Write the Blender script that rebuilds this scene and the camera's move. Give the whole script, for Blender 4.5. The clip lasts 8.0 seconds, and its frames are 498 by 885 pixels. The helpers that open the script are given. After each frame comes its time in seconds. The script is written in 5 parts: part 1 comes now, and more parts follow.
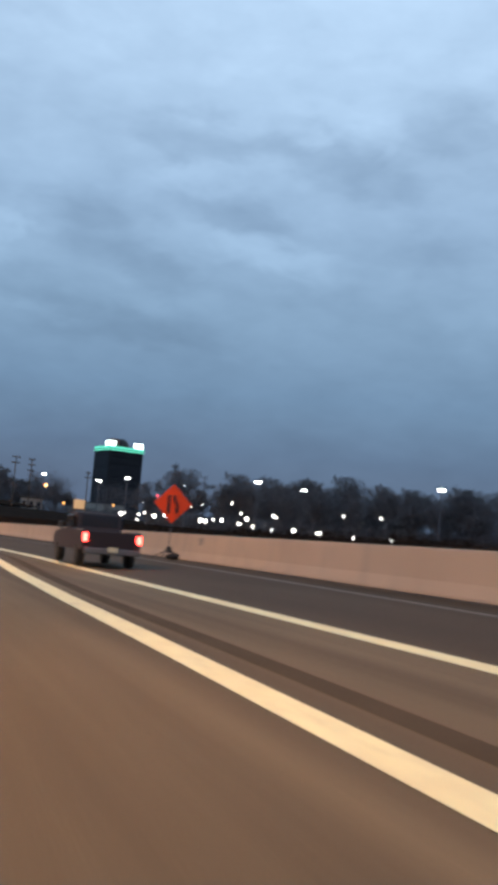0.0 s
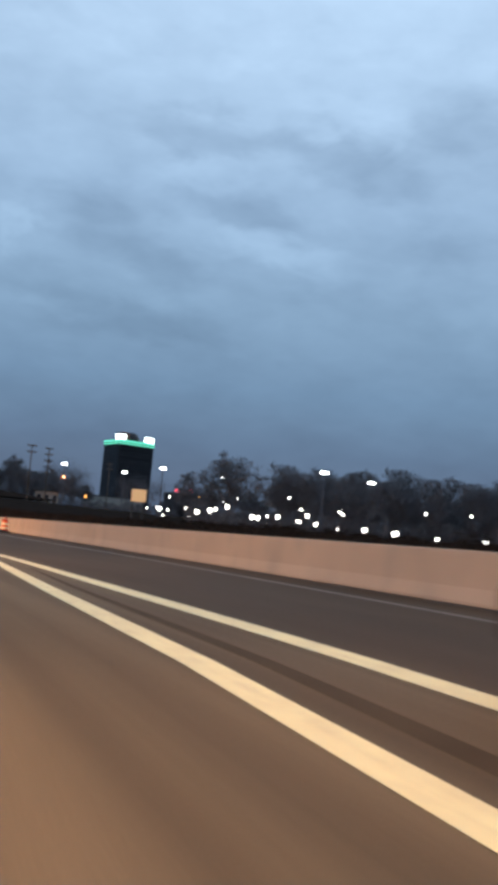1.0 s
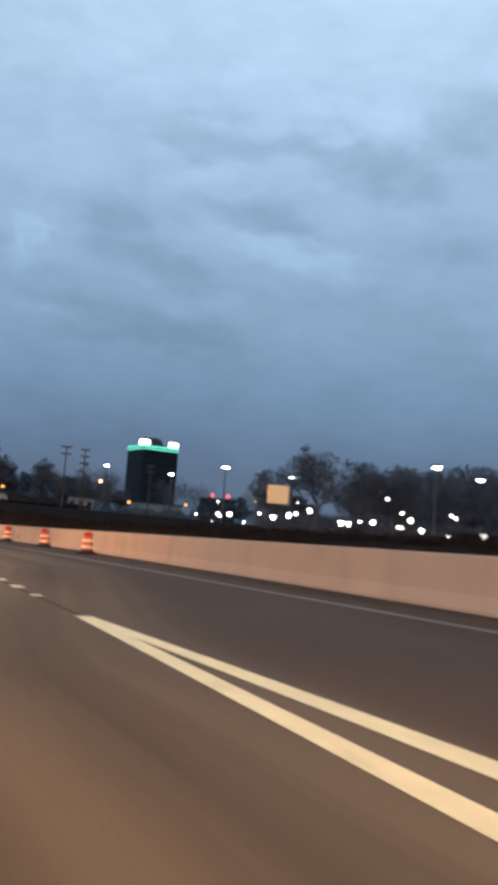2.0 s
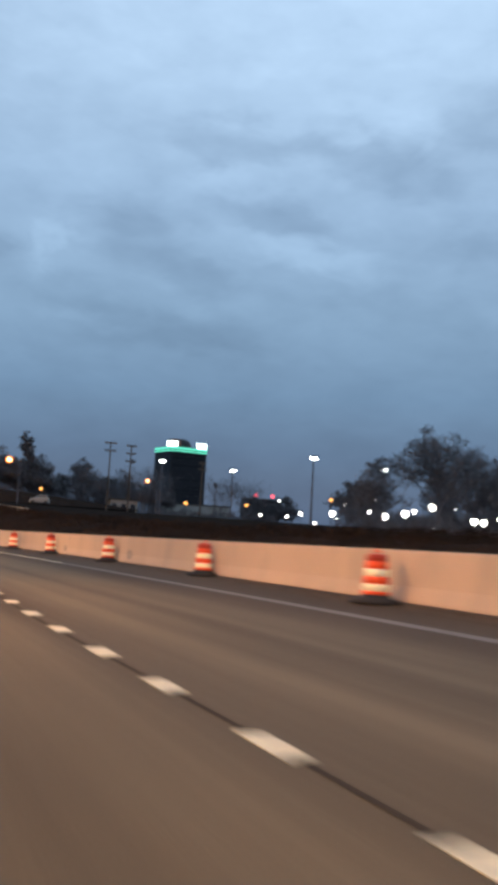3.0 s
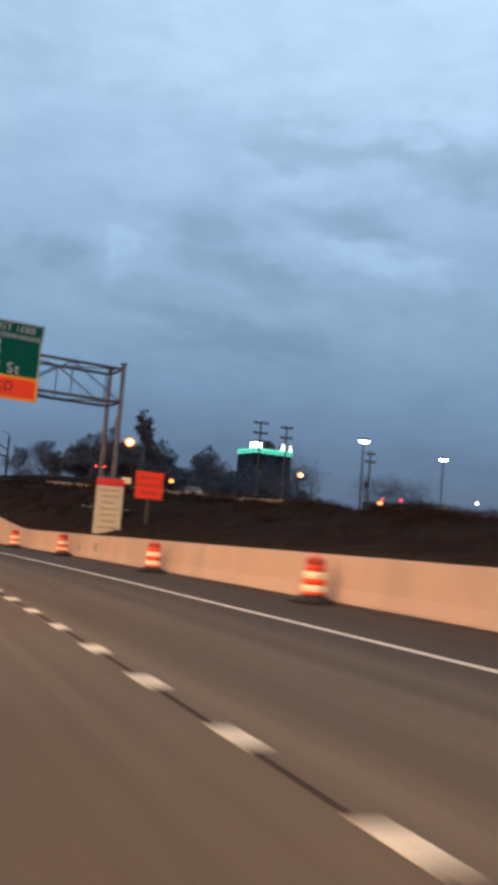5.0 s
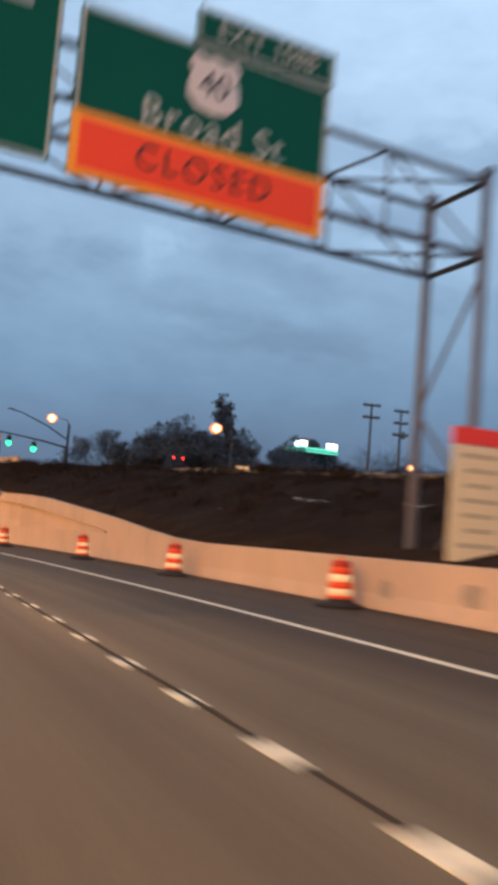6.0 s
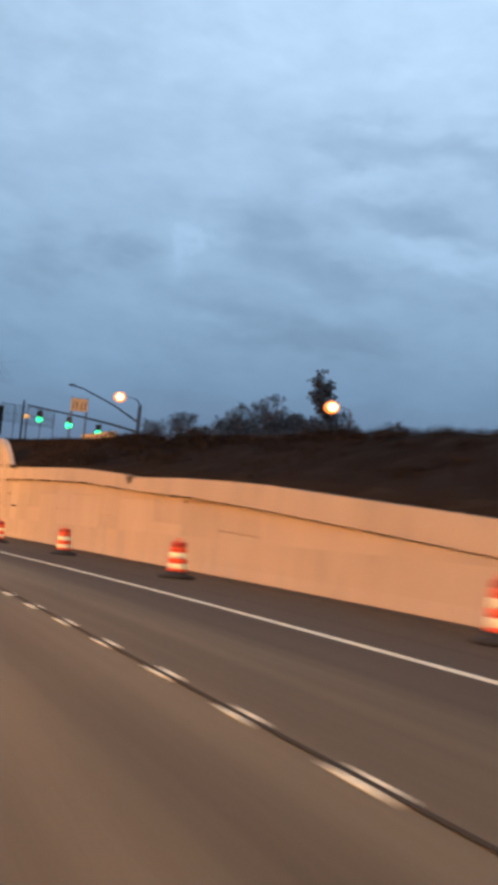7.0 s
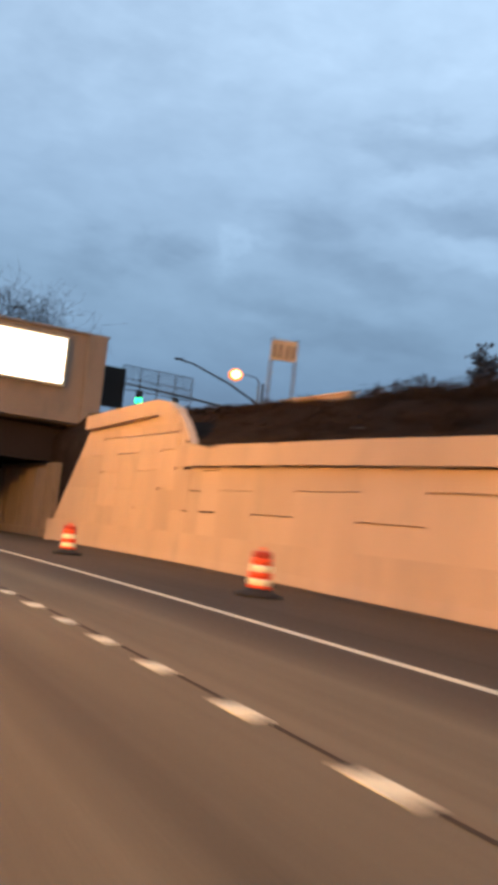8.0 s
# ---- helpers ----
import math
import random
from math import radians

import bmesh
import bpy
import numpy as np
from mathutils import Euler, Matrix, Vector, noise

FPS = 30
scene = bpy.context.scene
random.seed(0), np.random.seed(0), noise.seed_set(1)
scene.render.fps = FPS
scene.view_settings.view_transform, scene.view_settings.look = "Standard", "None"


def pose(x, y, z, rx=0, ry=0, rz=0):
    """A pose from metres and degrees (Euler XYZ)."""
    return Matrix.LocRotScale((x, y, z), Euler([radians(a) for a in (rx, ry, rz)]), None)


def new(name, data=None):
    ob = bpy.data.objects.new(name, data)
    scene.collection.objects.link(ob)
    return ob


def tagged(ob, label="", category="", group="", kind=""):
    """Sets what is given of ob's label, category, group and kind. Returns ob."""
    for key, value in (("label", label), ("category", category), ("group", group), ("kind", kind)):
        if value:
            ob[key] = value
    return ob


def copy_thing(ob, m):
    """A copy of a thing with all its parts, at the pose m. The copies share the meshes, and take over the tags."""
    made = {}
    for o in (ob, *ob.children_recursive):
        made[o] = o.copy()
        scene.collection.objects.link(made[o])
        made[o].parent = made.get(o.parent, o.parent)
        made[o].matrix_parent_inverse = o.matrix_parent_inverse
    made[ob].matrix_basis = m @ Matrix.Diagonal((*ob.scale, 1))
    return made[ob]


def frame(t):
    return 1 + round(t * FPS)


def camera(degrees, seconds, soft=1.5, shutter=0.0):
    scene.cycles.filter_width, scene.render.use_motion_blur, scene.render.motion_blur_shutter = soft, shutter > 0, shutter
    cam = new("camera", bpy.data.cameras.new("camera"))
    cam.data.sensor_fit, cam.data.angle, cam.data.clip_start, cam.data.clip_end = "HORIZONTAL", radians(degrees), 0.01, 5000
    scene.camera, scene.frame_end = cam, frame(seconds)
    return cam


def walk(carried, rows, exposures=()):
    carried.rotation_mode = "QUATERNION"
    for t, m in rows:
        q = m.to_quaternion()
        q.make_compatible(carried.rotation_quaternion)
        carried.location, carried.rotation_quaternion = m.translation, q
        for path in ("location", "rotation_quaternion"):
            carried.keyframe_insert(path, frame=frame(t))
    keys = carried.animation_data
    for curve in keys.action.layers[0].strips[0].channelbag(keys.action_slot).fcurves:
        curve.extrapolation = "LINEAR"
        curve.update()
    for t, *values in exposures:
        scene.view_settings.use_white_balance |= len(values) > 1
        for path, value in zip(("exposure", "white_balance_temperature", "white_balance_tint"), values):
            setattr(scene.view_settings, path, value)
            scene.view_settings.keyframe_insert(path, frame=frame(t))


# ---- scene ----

# ---------------------------------------------------------------- camera
cam = camera(28.18, 8.0, 5.0, 0.5)
PATH = [
    (0.0, -0.838, 0.0, 1.29, 95.86, -4.68, -18.88),
    (0.5, -0.693, 13.417, 1.303, 95.65, -3.43, -18.7),
    (1.0, -0.705, 26.837, 1.315, 95.61, -5.08, -18.59),
    (1.5, -0.878, 40.256, 1.325, 95.82, -4.85, -18.03),
    (2.0, -1.22, 53.674, 1.332, 95.81, -4.3, -17.43),
    (2.5, -1.741, 67.088, 1.338, 95.8, -3.75, -16.77),
    (3.0, -2.454, 80.494, 1.343, 95.8, -3.19, -16.06),
    (3.5, -3.371, 93.889, 1.346, 95.7, -3.71, -15.43),
    (4.0, -4.511, 107.269, 1.347, 95.79, -4.26, -14.44),
    (4.5, -5.89, 120.627, 1.348, 95.82, -4.37, -13.35),
    (5.0, -7.53, 133.958, 1.348, 95.85, -4.47, -12.17),
    (5.3, -8.648, 141.939, 1.348, 95.86, -4.54, -11.41),
    (5.5, -9.453, 147.251, 1.347, 95.84, -5.32, -11.03),
    (6.0, -11.683, 160.498, 1.346, 95.7, -4.58, -10.13),
    (6.5, -14.247, 173.684, 1.344, 95.56, -4.85, -9.45),
    (7.0, -17.172, 186.795, 1.342, 95.43, -5.28, -8.57),
    (7.5, -20.488, 199.812, 1.341, 95.41, -5.77, -7.37),
    (8.0, -24.224, 212.714, 1.339, 95.24, -6.11, -6.09),
]
walk(cam, [(t, pose(*p)) for t, *p in PATH], [(0.0, 0.0), (5.0, 0.05), (8.0, 0.1)])

# ---------------------------------------------------------------- world and light
SODIUM = (1.0, 0.455, 0.15)


def make_world():
    w = bpy.data.worlds.new("dusk_sky")
    scene.world = w
    w.use_nodes = True
    nt = w.node_tree
    n, ln = nt.nodes, nt.links
    bg = n["Background"]
    co = n.new("ShaderNodeTexCoord")
    sep = n.new("ShaderNodeSeparateXYZ")
    ln.new(co.outputs["Generated"], sep.inputs[0])
    ramp = n.new("ShaderNodeValToRGB")
    el = ramp.color_ramp.elements
    stops = [(0.0, (0.086, 0.140, 0.228)), (0.09, (0.100, 0.182, 0.315)), (0.15, (0.150, 0.265, 0.43)), (0.23, (0.238, 0.382, 0.57)),
             (0.33, (0.335, 0.50, 0.72)), (0.45, (0.465, 0.655, 0.895)), (1.0, (0.49, 0.66, 0.88))]
    el[0].position, el[0].color = stops[0][0], (*stops[0][1], 1)
    el[1].position, el[1].color = stops[-1][0], (*stops[-1][1], 1)
    for pos, c in stops[1:-1]:
        e = el.new(pos)
        e.color = (*c, 1)
    ln.new(sep.outputs["Z"], ramp.inputs[0])
    # the cloud deck, by compass angle and height in degrees
    def calc(op, *args):
        q = n.new("ShaderNodeMath")
        q.operation = op
        for i, v in enumerate(args):
            if isinstance(v, (int, float)):
                q.inputs[i].default_value = v
            else:
                ln.new(v, q.inputs[i])
        return q.outputs[0]

    az = calc("DEGREES", calc("ARCTAN2", sep.outputs["X"], sep.outputs["Y"]))
    hi = calc("DEGREES", calc("ARCSINE", sep.outputs["Z"]))
    com = n.new("ShaderNodeCombineXYZ")
    ln.new(az, com.inputs[0])
    ln.new(calc("MULTIPLY", hi, 2.1), com.inputs[1])

    def puffs(scale, detail, at, turn):
        mp = n.new("ShaderNodeMapping")
        mp.inputs["Location"].default_value = at
        mp.inputs["Rotation"].default_value = (0, 0, radians(turn))
        ln.new(com.outputs[0], mp.inputs[0])
        nz = n.new("ShaderNodeTexNoise")
        nz.inputs["Scale"].default_value, nz.inputs["Detail"].default_value, nz.inputs["Distortion"].default_value = scale, detail, 0.25
        nz.inputs["Roughness"].default_value = 0.5
        ln.new(mp.outputs[0], nz.inputs["Vector"])
        return nz

    warp = puffs(0.3, 3.0, (3, 8, 1), 0)
    wsep = n.new("ShaderNodeSeparateColor")
    ln.new(warp.outputs["Color"], wsep.inputs[0])
    waz = calc("ADD", az, calc("MULTIPLY", calc("SUBTRACT", wsep.outputs[0], 0.5), 6.0))
    whi = calc("ADD", hi, calc("MULTIPLY", calc("SUBTRACT", wsep.outputs[1], 0.5), 3.2))
    total = calc("MULTIPLY", calc("SUBTRACT", puffs(0.17, 4.0, (7, 2, 0), 4).outputs["Fac"], 0.5), 0.9)
    total = calc("ADD", total, calc("MULTIPLY", calc("SUBTRACT", puffs(0.055, 2.0, (1, 6, 3), 5).outputs["Fac"], 0.5), 0.6))
    total = calc("ADD", total, calc("MULTIPLY", calc("SUBTRACT", puffs(0.55, 5.0, (4, 1, 2), 0).outputs["Fac"], 0.5), 0.36))
    # banks of cloud: compass angle, height, half length, half depth, slope, weight
    for ca, ch, ra, rh, slope, weight in ((13.7, 22.6, 5.1, 1.1, -2, 0.45), (22.5, 21.7, 6.0, 1.4, -11, 0.55), (29.2, 23.5, 3.5, 1.8, -6, 0.4), (17.5, 18.4, 4.4, 1.2, -14, 0.45),
                                          (28.5, 17.3, 4.4, 1.2, 0, 0.25), (8.2, 17.4, 3.2, 1.8, 2, 0.5), (11.8, 15.2, 2.9, 1.2, -10, 0.45), (11.4, 11.7, 6.2, 1.0, -1, 0.3),
                                          (13.4, 20.4, 3.5, 0.9, 5, -0.35), (18.8, 16.6, 5.2, 0.9, -9, -0.5), (6.1, 12.3, 2.7, 0.7, -6, -0.35), (22.2, 24.1, 3.9, 1.4, -4, -0.35),
                                          (-0.2, 15.6, 1.7, 1.0, -6, 0.45), (3.4, 16.0, 0.9, 1.6, -14, -0.4), (6.0, 13.1, 4.0, 1.1, -6, 0.3), (-4.8, 14.7, 2.7, 1.4, 2, 0.45),
                                          (25.0, 30.0, 13.0, 5.0, 0, -0.25), (-6.0, 27.0, 9.0, 6.0, 0, 0.3), (-2.0, 8.0, 8.0, 4.5, 0, -0.4)):
        c, s = math.cos(radians(slope)), math.sin(radians(slope))
        dx, dy = calc("SUBTRACT", waz, ca), calc("SUBTRACT", whi, ch)
        u = calc("DIVIDE", calc("ADD", calc("MULTIPLY", dx, c), calc("MULTIPLY", dy, s)), ra)
        v = calc("DIVIDE", calc("SUBTRACT", calc("MULTIPLY", dy, c), calc("MULTIPLY", dx, s)), rh)
        d = calc("SQRT", calc("ADD", calc("MULTIPLY", u, u), calc("MULTIPLY", v, v)))
        mr = n.new("ShaderNodeMapRange")
        mr.interpolation_type = "SMOOTHSTEP"
        mr.inputs["From Min"].default_value, mr.inputs["From Max"].default_value = 1.5, 0.1
        mr.inputs["To Max"].default_value = weight
        ln.new(d, mr.inputs["Value"])
        total = calc("ADD", total, mr.outputs[0])
    shade = calc("MAXIMUM", calc("SUBTRACT", 1.0, calc("MULTIPLY", total, 0.38)), 0.4)
    lit = n.new("ShaderNodeMix")
    lit.data_type, lit.blend_type = "RGBA", "MULTIPLY"
    lit.inputs["Factor"].default_value = 1.0
    ln.new(ramp.outputs[0], lit.inputs["A"])
    grey = n.new("ShaderNodeCombineColor")
    for i, power in enumerate((1.1, 1.0, 0.88)):
        ln.new(calc("POWER", shade, power), grey.inputs[i])
    ln.new(grey.outputs[0], lit.inputs["B"])
    sky = n.new("ShaderNodeTexSky")
    sky.sky_type = "NISHITA"
    sky.sun_disc = False
    sky.sun_elevation, sky.sun_rotation = radians(1.0), radians(200)
    mix = n.new("ShaderNodeMix")
    mix.data_type, mix.blend_type = "RGBA", "ADD"
    mix.inputs["Factor"].default_value = 0.02
    ln.new(lit.outputs["Result"], mix.inputs["A"])
    ln.new(sky.outputs[0], mix.inputs["B"])
    ln.new(mix.outputs["Result"], bg.inputs["Color"])
    bg.inputs["Strength"].default_value = 0.95


make_world()
sun = new("sun", bpy.data.lights.new("sun", "SUN"))
sun.data.energy, sun.data.angle, sun.data.color = 0.12, radians(30), (1.0, 0.85, 0.75)
sun.matrix_basis = pose(0, 0, 60, 62, 0, 20)

# ---------------------------------------------------------------- the road's line
KS = 1.12


def _line():
    s = np.arange(-80.0, 420.0, 0.5)
    u = s / KS
    th = 0.000830312 * u + 0.01006969 * (u / 100) ** 2 / 2 + 0.04872229 * (u / 100) ** 3 / 3
    dx, dy = -np.sin(th) * 0.5, np.cos(th) * 0.5
    x = np.concatenate([[0], np.cumsum((dx[1:] + dx[:-1]) / 2)])
    y = np.concatenate([[0], np.cumsum((dy[1:] + dy[:-1]) / 2)])
    i = int(80 / 0.5)
    return s, th, x - x[i], y - y[i]


LS, LT, LX, LY = _line()


def bank(s):
    return 0.03176 - 0.02519 * (s / KS / 100 - 1)


def road_at(s, lat, z=0.0):
    """A place by the way along the road, the distance to its right and the height over its surface."""
    a = np.interp(s, LS, LT)
    return Vector((np.interp(s, LS, LX) + lat * math.cos(a), np.interp(s, LS, LY) + lat * math.sin(a), lat * bank(s) + z))


def stand(s, lat, z=0.0, turn=0.0):
    """A pose on the road's line: x to the right, y ahead."""
    return Matrix.Translation(road_at(s, lat, z)) @ pose(0, 0, 0, 0, 0, math.degrees(np.interp(s, LS, LT)) + turn)


def curve(points):
    """The straight-line course through (where, value) points."""
    xs, ys = [p[0] for p in points], [p[1] for p in points]
    return lambda s: float(np.interp(s, xs, ys))


wall_lat = curve([(-80, 9.7), (40, 9.65), (62, 9.4), (95, 9.8), (165, 9.85), (189, 10.3), (205, 10.8), (222, 11.25), (235, 12.0), (246, 13.0), (263, 13.4)])
wall_top = curve([(-80, 1.0), (80, 1.03), (189, 1.05), (192, 1.14), (195, 1.36), (200, 1.78), (206, 2.22), (212, 2.67), (217, 2.9),
                  (222.3, 3.04), (222.8, 3.13), (229.5, 3.55), (233.8, 3.72), (239.3, 3.9), (246.6, 4.16)])
edge_lat = curve([(-80, 8.4), (40, 8.4), (62, 8.25), (75, 7.9), (108, 7.25), (126, 7.1), (152, 6.78), (205, 6.75), (225, 6.5), (330, 6.4)])
ramp_lat = curve([(-80, 5.4), (0, 4.9), (9, 4.75), (15, 4.58), (24, 4.35), (31, 4.22), (36, 4.2), (40, 4.08), (46, 3.82), (56, 3.45), (61, 3.2), (68, 2.75)])
lane_lat = curve([(-80, 1.8), (18, 2.0), (26, 2.12), (36, 2.48), (46, 2.5), (55, 2.66), (68, 2.72), (95, 2.45), (106, 2.55), (122, 2.69), (131, 2.7), (157, 2.84), (171, 2.93), (184, 3.16), (197, 3.22), (226, 3.27), (330, 3.4)])
crest_z = curve([(-80, 1.5), (60, 1.6), (110, 1.75), (127, 1.9), (150, 2.35), (170, 2.95), (180, 3.4), (197, 4.2), (204, 4.45), (213, 4.9),
                 (229, 5.45), (237, 5.85), (250, 6.4), (270, 7.2), (300, 8.2), (340, 9.0), (420, 9.5)])

# ---------------------------------------------------------------- materials


def mat(name, col, rough=0.7, metal=0.0, var=0.2, scale=0.6, fine=25.0, bump=0.25, rand=0.0, dirt=None, stretch=(1, 1, 1), spec=0.4):
    m = bpy.data.materials.new(name)
    m.use_nodes = True
    n, ln = m.node_tree.nodes, m.node_tree.links
    b = n["Principled BSDF"]
    b.inputs["Roughness"].default_value, b.inputs["Metallic"].default_value = rough, metal
    b.inputs["Specular IOR Level"].default_value = spec
    co = n.new("ShaderNodeTexCoord")
    mp = n.new("ShaderNodeMapping")
    mp.inputs["Scale"].default_value = stretch
    ln.new(co.outputs["Object"], mp.inputs[0])
    big, small = n.new("ShaderNodeTexNoise"), n.new("ShaderNodeTexNoise")
    big.inputs["Scale"].default_value, big.inputs["Detail"].default_value = scale, 5
    small.inputs["Scale"].default_value, small.inputs["Detail"].default_value = fine, 4
    ln.new(mp.outputs[0], big.inputs["Vector"])
    ln.new(co.outputs["Object"], small.inputs["Vector"])
    base = n.new("ShaderNodeMix")
    base.data_type = "RGBA"
    base.inputs["A"].default_value = (*[c * (1 - var) for c in col], 1)
    base.inputs["B"].default_value = (*[min(1.0, c * (1 + var)) for c in col], 1)
    ln.new(big.outputs["Fac"], base.inputs["Factor"])
    grain = n.new("ShaderNodeMix")
    grain.data_type, grain.blend_type = "RGBA", "MULTIPLY"
    grain.inputs["Factor"].default_value = var
    ln.new(base.outputs["Result"], grain.inputs["A"])
    ln.new(small.outputs["Color"], grain.inputs["B"])
    out = grain
    if dirt:
        st = n.new("ShaderNodeTexNoise")
        st.inputs["Scale"].default_value, st.inputs["Detail"].default_value = scale * 2.7, 7
        ln.new(mp.outputs[0], st.inputs["Vector"])
        mr = n.new("ShaderNodeMapRange")
        mr.inputs["From Min"].default_value, mr.inputs["From Max"].default_value = 0.52, 0.75
        mr.inputs["To Max"].default_value = 0.75
        ln.new(st.outputs["Fac"], mr.inputs["Value"])
        dm = n.new("ShaderNodeMix")
        dm.data_type = "RGBA"
        dm.inputs["B"].default_value = (*dirt, 1)
        ln.new(mr.outputs[0], dm.inputs["Factor"])
        ln.new(out.outputs["Result"], dm.inputs["A"])
        out = dm
    if rand:
        oi, hsv, mr = n.new("ShaderNodeObjectInfo"), n.new("ShaderNodeHueSaturation"), n.new("ShaderNodeMapRange")
        mr.inputs["To Min"].default_value, mr.inputs["To Max"].default_value = 1 - rand, 1 + rand
        ln.new(oi.outputs["Random"], mr.inputs["Value"])
        ln.new(mr.outputs[0], hsv.inputs["Value"])
        ln.new(out.outputs["Result"], hsv.inputs["Color"])
        ln.new(hsv.outputs[0], b.inputs["Base Color"])
    else:
        ln.new(out.outputs["Result"], b.inputs["Base Color"])
    if bump:
        bp = n.new("ShaderNodeBump")
        bp.inputs["Strength"].default_value, bp.inputs["Distance"].default_value = bump, 0.02
        ln.new(small.outputs["Fac"], bp.inputs["Height"])
        ln.new(bp.outputs[0], b.inputs["Normal"])
    return m


def glow(name, col, strength):
    m = bpy.data.materials.new(name)
    m.use_nodes = True
    b = m.node_tree.nodes["Principled BSDF"]
    b.inputs["Base Color"].default_value = (*[min(1, c) for c in col], 1)
    b.inputs["Emission Color"].default_value = (*col, 1)
    b.inputs["Emission Strength"].default_value = strength
    b.inputs["Roughness"].default_value = 0.3
    return m


def asphalt():
    """Worn asphalt: wheel tracks and sealed seams run along the road, by the (along, across) map of the mesh."""
    m = bpy.data.materials.new("asphalt")
    m.use_nodes = True
    n, ln = m.node_tree.nodes, m.node_tree.links
    b = n["Principled BSDF"]
    b.inputs["Roughness"].default_value = 0.8
    b.inputs["Specular IOR Level"].default_value = 0.1
    uv = n.new("ShaderNodeUVMap")
    uv.uv_map = "way"

    def noise_on(sx, sy, scale, detail):
        mp = n.new("ShaderNodeMapping")
        mp.inputs["Scale"].default_value = (sx, sy, 1)
        ln.new(uv.outputs[0], mp.inputs[0])
        t = n.new("ShaderNodeTexNoise")
        t.inputs["Scale"].default_value, t.inputs["Detail"].default_value = scale, detail
        ln.new(mp.outputs[0], t.inputs["Vector"])
        return t

    track, patch, grain = noise_on(0.012, 0.9, 1.0, 4), noise_on(0.06, 0.3, 1.0, 6), noise_on(1, 1, 45.0, 3)
    r = n.new("ShaderNodeValToRGB")
    r.color_ramp.elements[0].position, r.color_ramp.elements[0].color = 0.3, (0.066, 0.052, 0.035, 1)
    r.color_ramp.elements[1].position, r.color_ramp.elements[1].color = 0.68, (0.152, 0.118, 0.076, 1)
    ln.new(track.outputs["Fac"], r.inputs[0])
    # the shoulder past the edge line is an older, greyer mix
    across = n.new("ShaderNodeSeparateXYZ")
    ln.new(uv.outputs[0], across.inputs[0])
    side = n.new("ShaderNodeMapRange")
    side.inputs["From Min"].default_value, side.inputs["From Max"].default_value = -0.9, 0.5
    ln.new(across.outputs["Y"], side.inputs["Value"])
    old = n.new("ShaderNodeMix")
    old.data_type = "RGBA"
    old.inputs["B"].default_value = (0.070, 0.051, 0.034, 1)
    ln.new(side.outputs[0], old.inputs["Factor"])
    ln.new(r.outputs[0], old.inputs["A"])
    m1 = n.new("ShaderNodeMix")
    m1.data_type, m1.blend_type = "RGBA", "OVERLAY"
    m1.inputs["Factor"].default_value = 0.55
    ln.new(old.outputs["Result"], m1.inputs["A"])
    ln.new(patch.outputs["Fac"], m1.inputs["B"])
    m2 = n.new("ShaderNodeMix")
    m2.data_type, m2.blend_type = "RGBA", "OVERLAY"
    m2.inputs["Factor"].default_value = 0.4
    ln.new(m1.outputs["Result"], m2.inputs["A"])
    ln.new(grain.outputs["Fac"], m2.inputs["B"])
    ln.new(m2.outputs["Result"], b.inputs["Base Color"])
    bp = n.new("ShaderNodeBump")
    bp.inputs["Strength"].default_value, bp.inputs["Distance"].default_value = 0.4, 0.01
    ln.new(grain.outputs["Fac"], bp.inputs["Height"])
    ln.new(bp.outputs[0], b.inputs["Normal"])
    return m


ASPHALT = asphalt()
TAR = mat("tar_seal", (0.052, 0.039, 0.027), 0.9, spec=0.08, fine=30)
WORN = mat("worn_asphalt", (0.075, 0.056, 0.036), 0.9, spec=0.1, var=0.4, scale=0.8, fine=30, bump=0.3)
GRIT = mat("road_grit", (0.055, 0.043, 0.033), 0.95, var=0.4, scale=2.0, fine=30, bump=0.6)
# road paint of the gore lines, headlight brightness put into its colour
HEADLIT_PAINT = mat("headlit_paint", (0.9, 0.76, 0.44), 0.6, var=0.25, scale=2.5, fine=60, dirt=(0.42, 0.33, 0.2))
PAINT = mat("road_paint", (0.78, 0.68, 0.46), 0.6, var=0.25, scale=2.5, fine=60, dirt=(0.3, 0.27, 0.23))
FADED_PAINT = mat("faded_paint", (0.19, 0.165, 0.145), 0.8, var=0.35, scale=2.0, fine=40, dirt=(0.1, 0.085, 0.07))
CONCRETE = mat("wall_concrete", (0.51, 0.398, 0.303), 0.85, var=0.16, scale=0.45, fine=18, bump=0.3, dirt=(0.37, 0.31, 0.25), stretch=(1, 1, 0.45))
PANEL = mat("panel_concrete", (0.51, 0.398, 0.303), 0.85, var=0.15, scale=0.5, fine=18, bump=0.3, rand=0.075, dirt=(0.41, 0.34, 0.26), stretch=(1, 1, 0.45))
PATCH = mat("patch_paint", (0.34, 0.30, 0.25), 0.8, var=0.3, scale=3, fine=20, bump=0.2, dirt=(0.46, 0.39, 0.31))
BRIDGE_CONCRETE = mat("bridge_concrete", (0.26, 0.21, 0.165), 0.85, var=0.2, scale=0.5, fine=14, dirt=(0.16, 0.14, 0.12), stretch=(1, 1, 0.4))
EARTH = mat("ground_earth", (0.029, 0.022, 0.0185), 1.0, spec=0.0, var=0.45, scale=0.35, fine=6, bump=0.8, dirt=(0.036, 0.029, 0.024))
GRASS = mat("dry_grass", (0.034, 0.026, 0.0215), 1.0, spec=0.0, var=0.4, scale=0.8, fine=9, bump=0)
TWIG = mat("twig_bark", (0.125, 0.122, 0.134), 0.9, var=0.3, fine=9, bump=0)
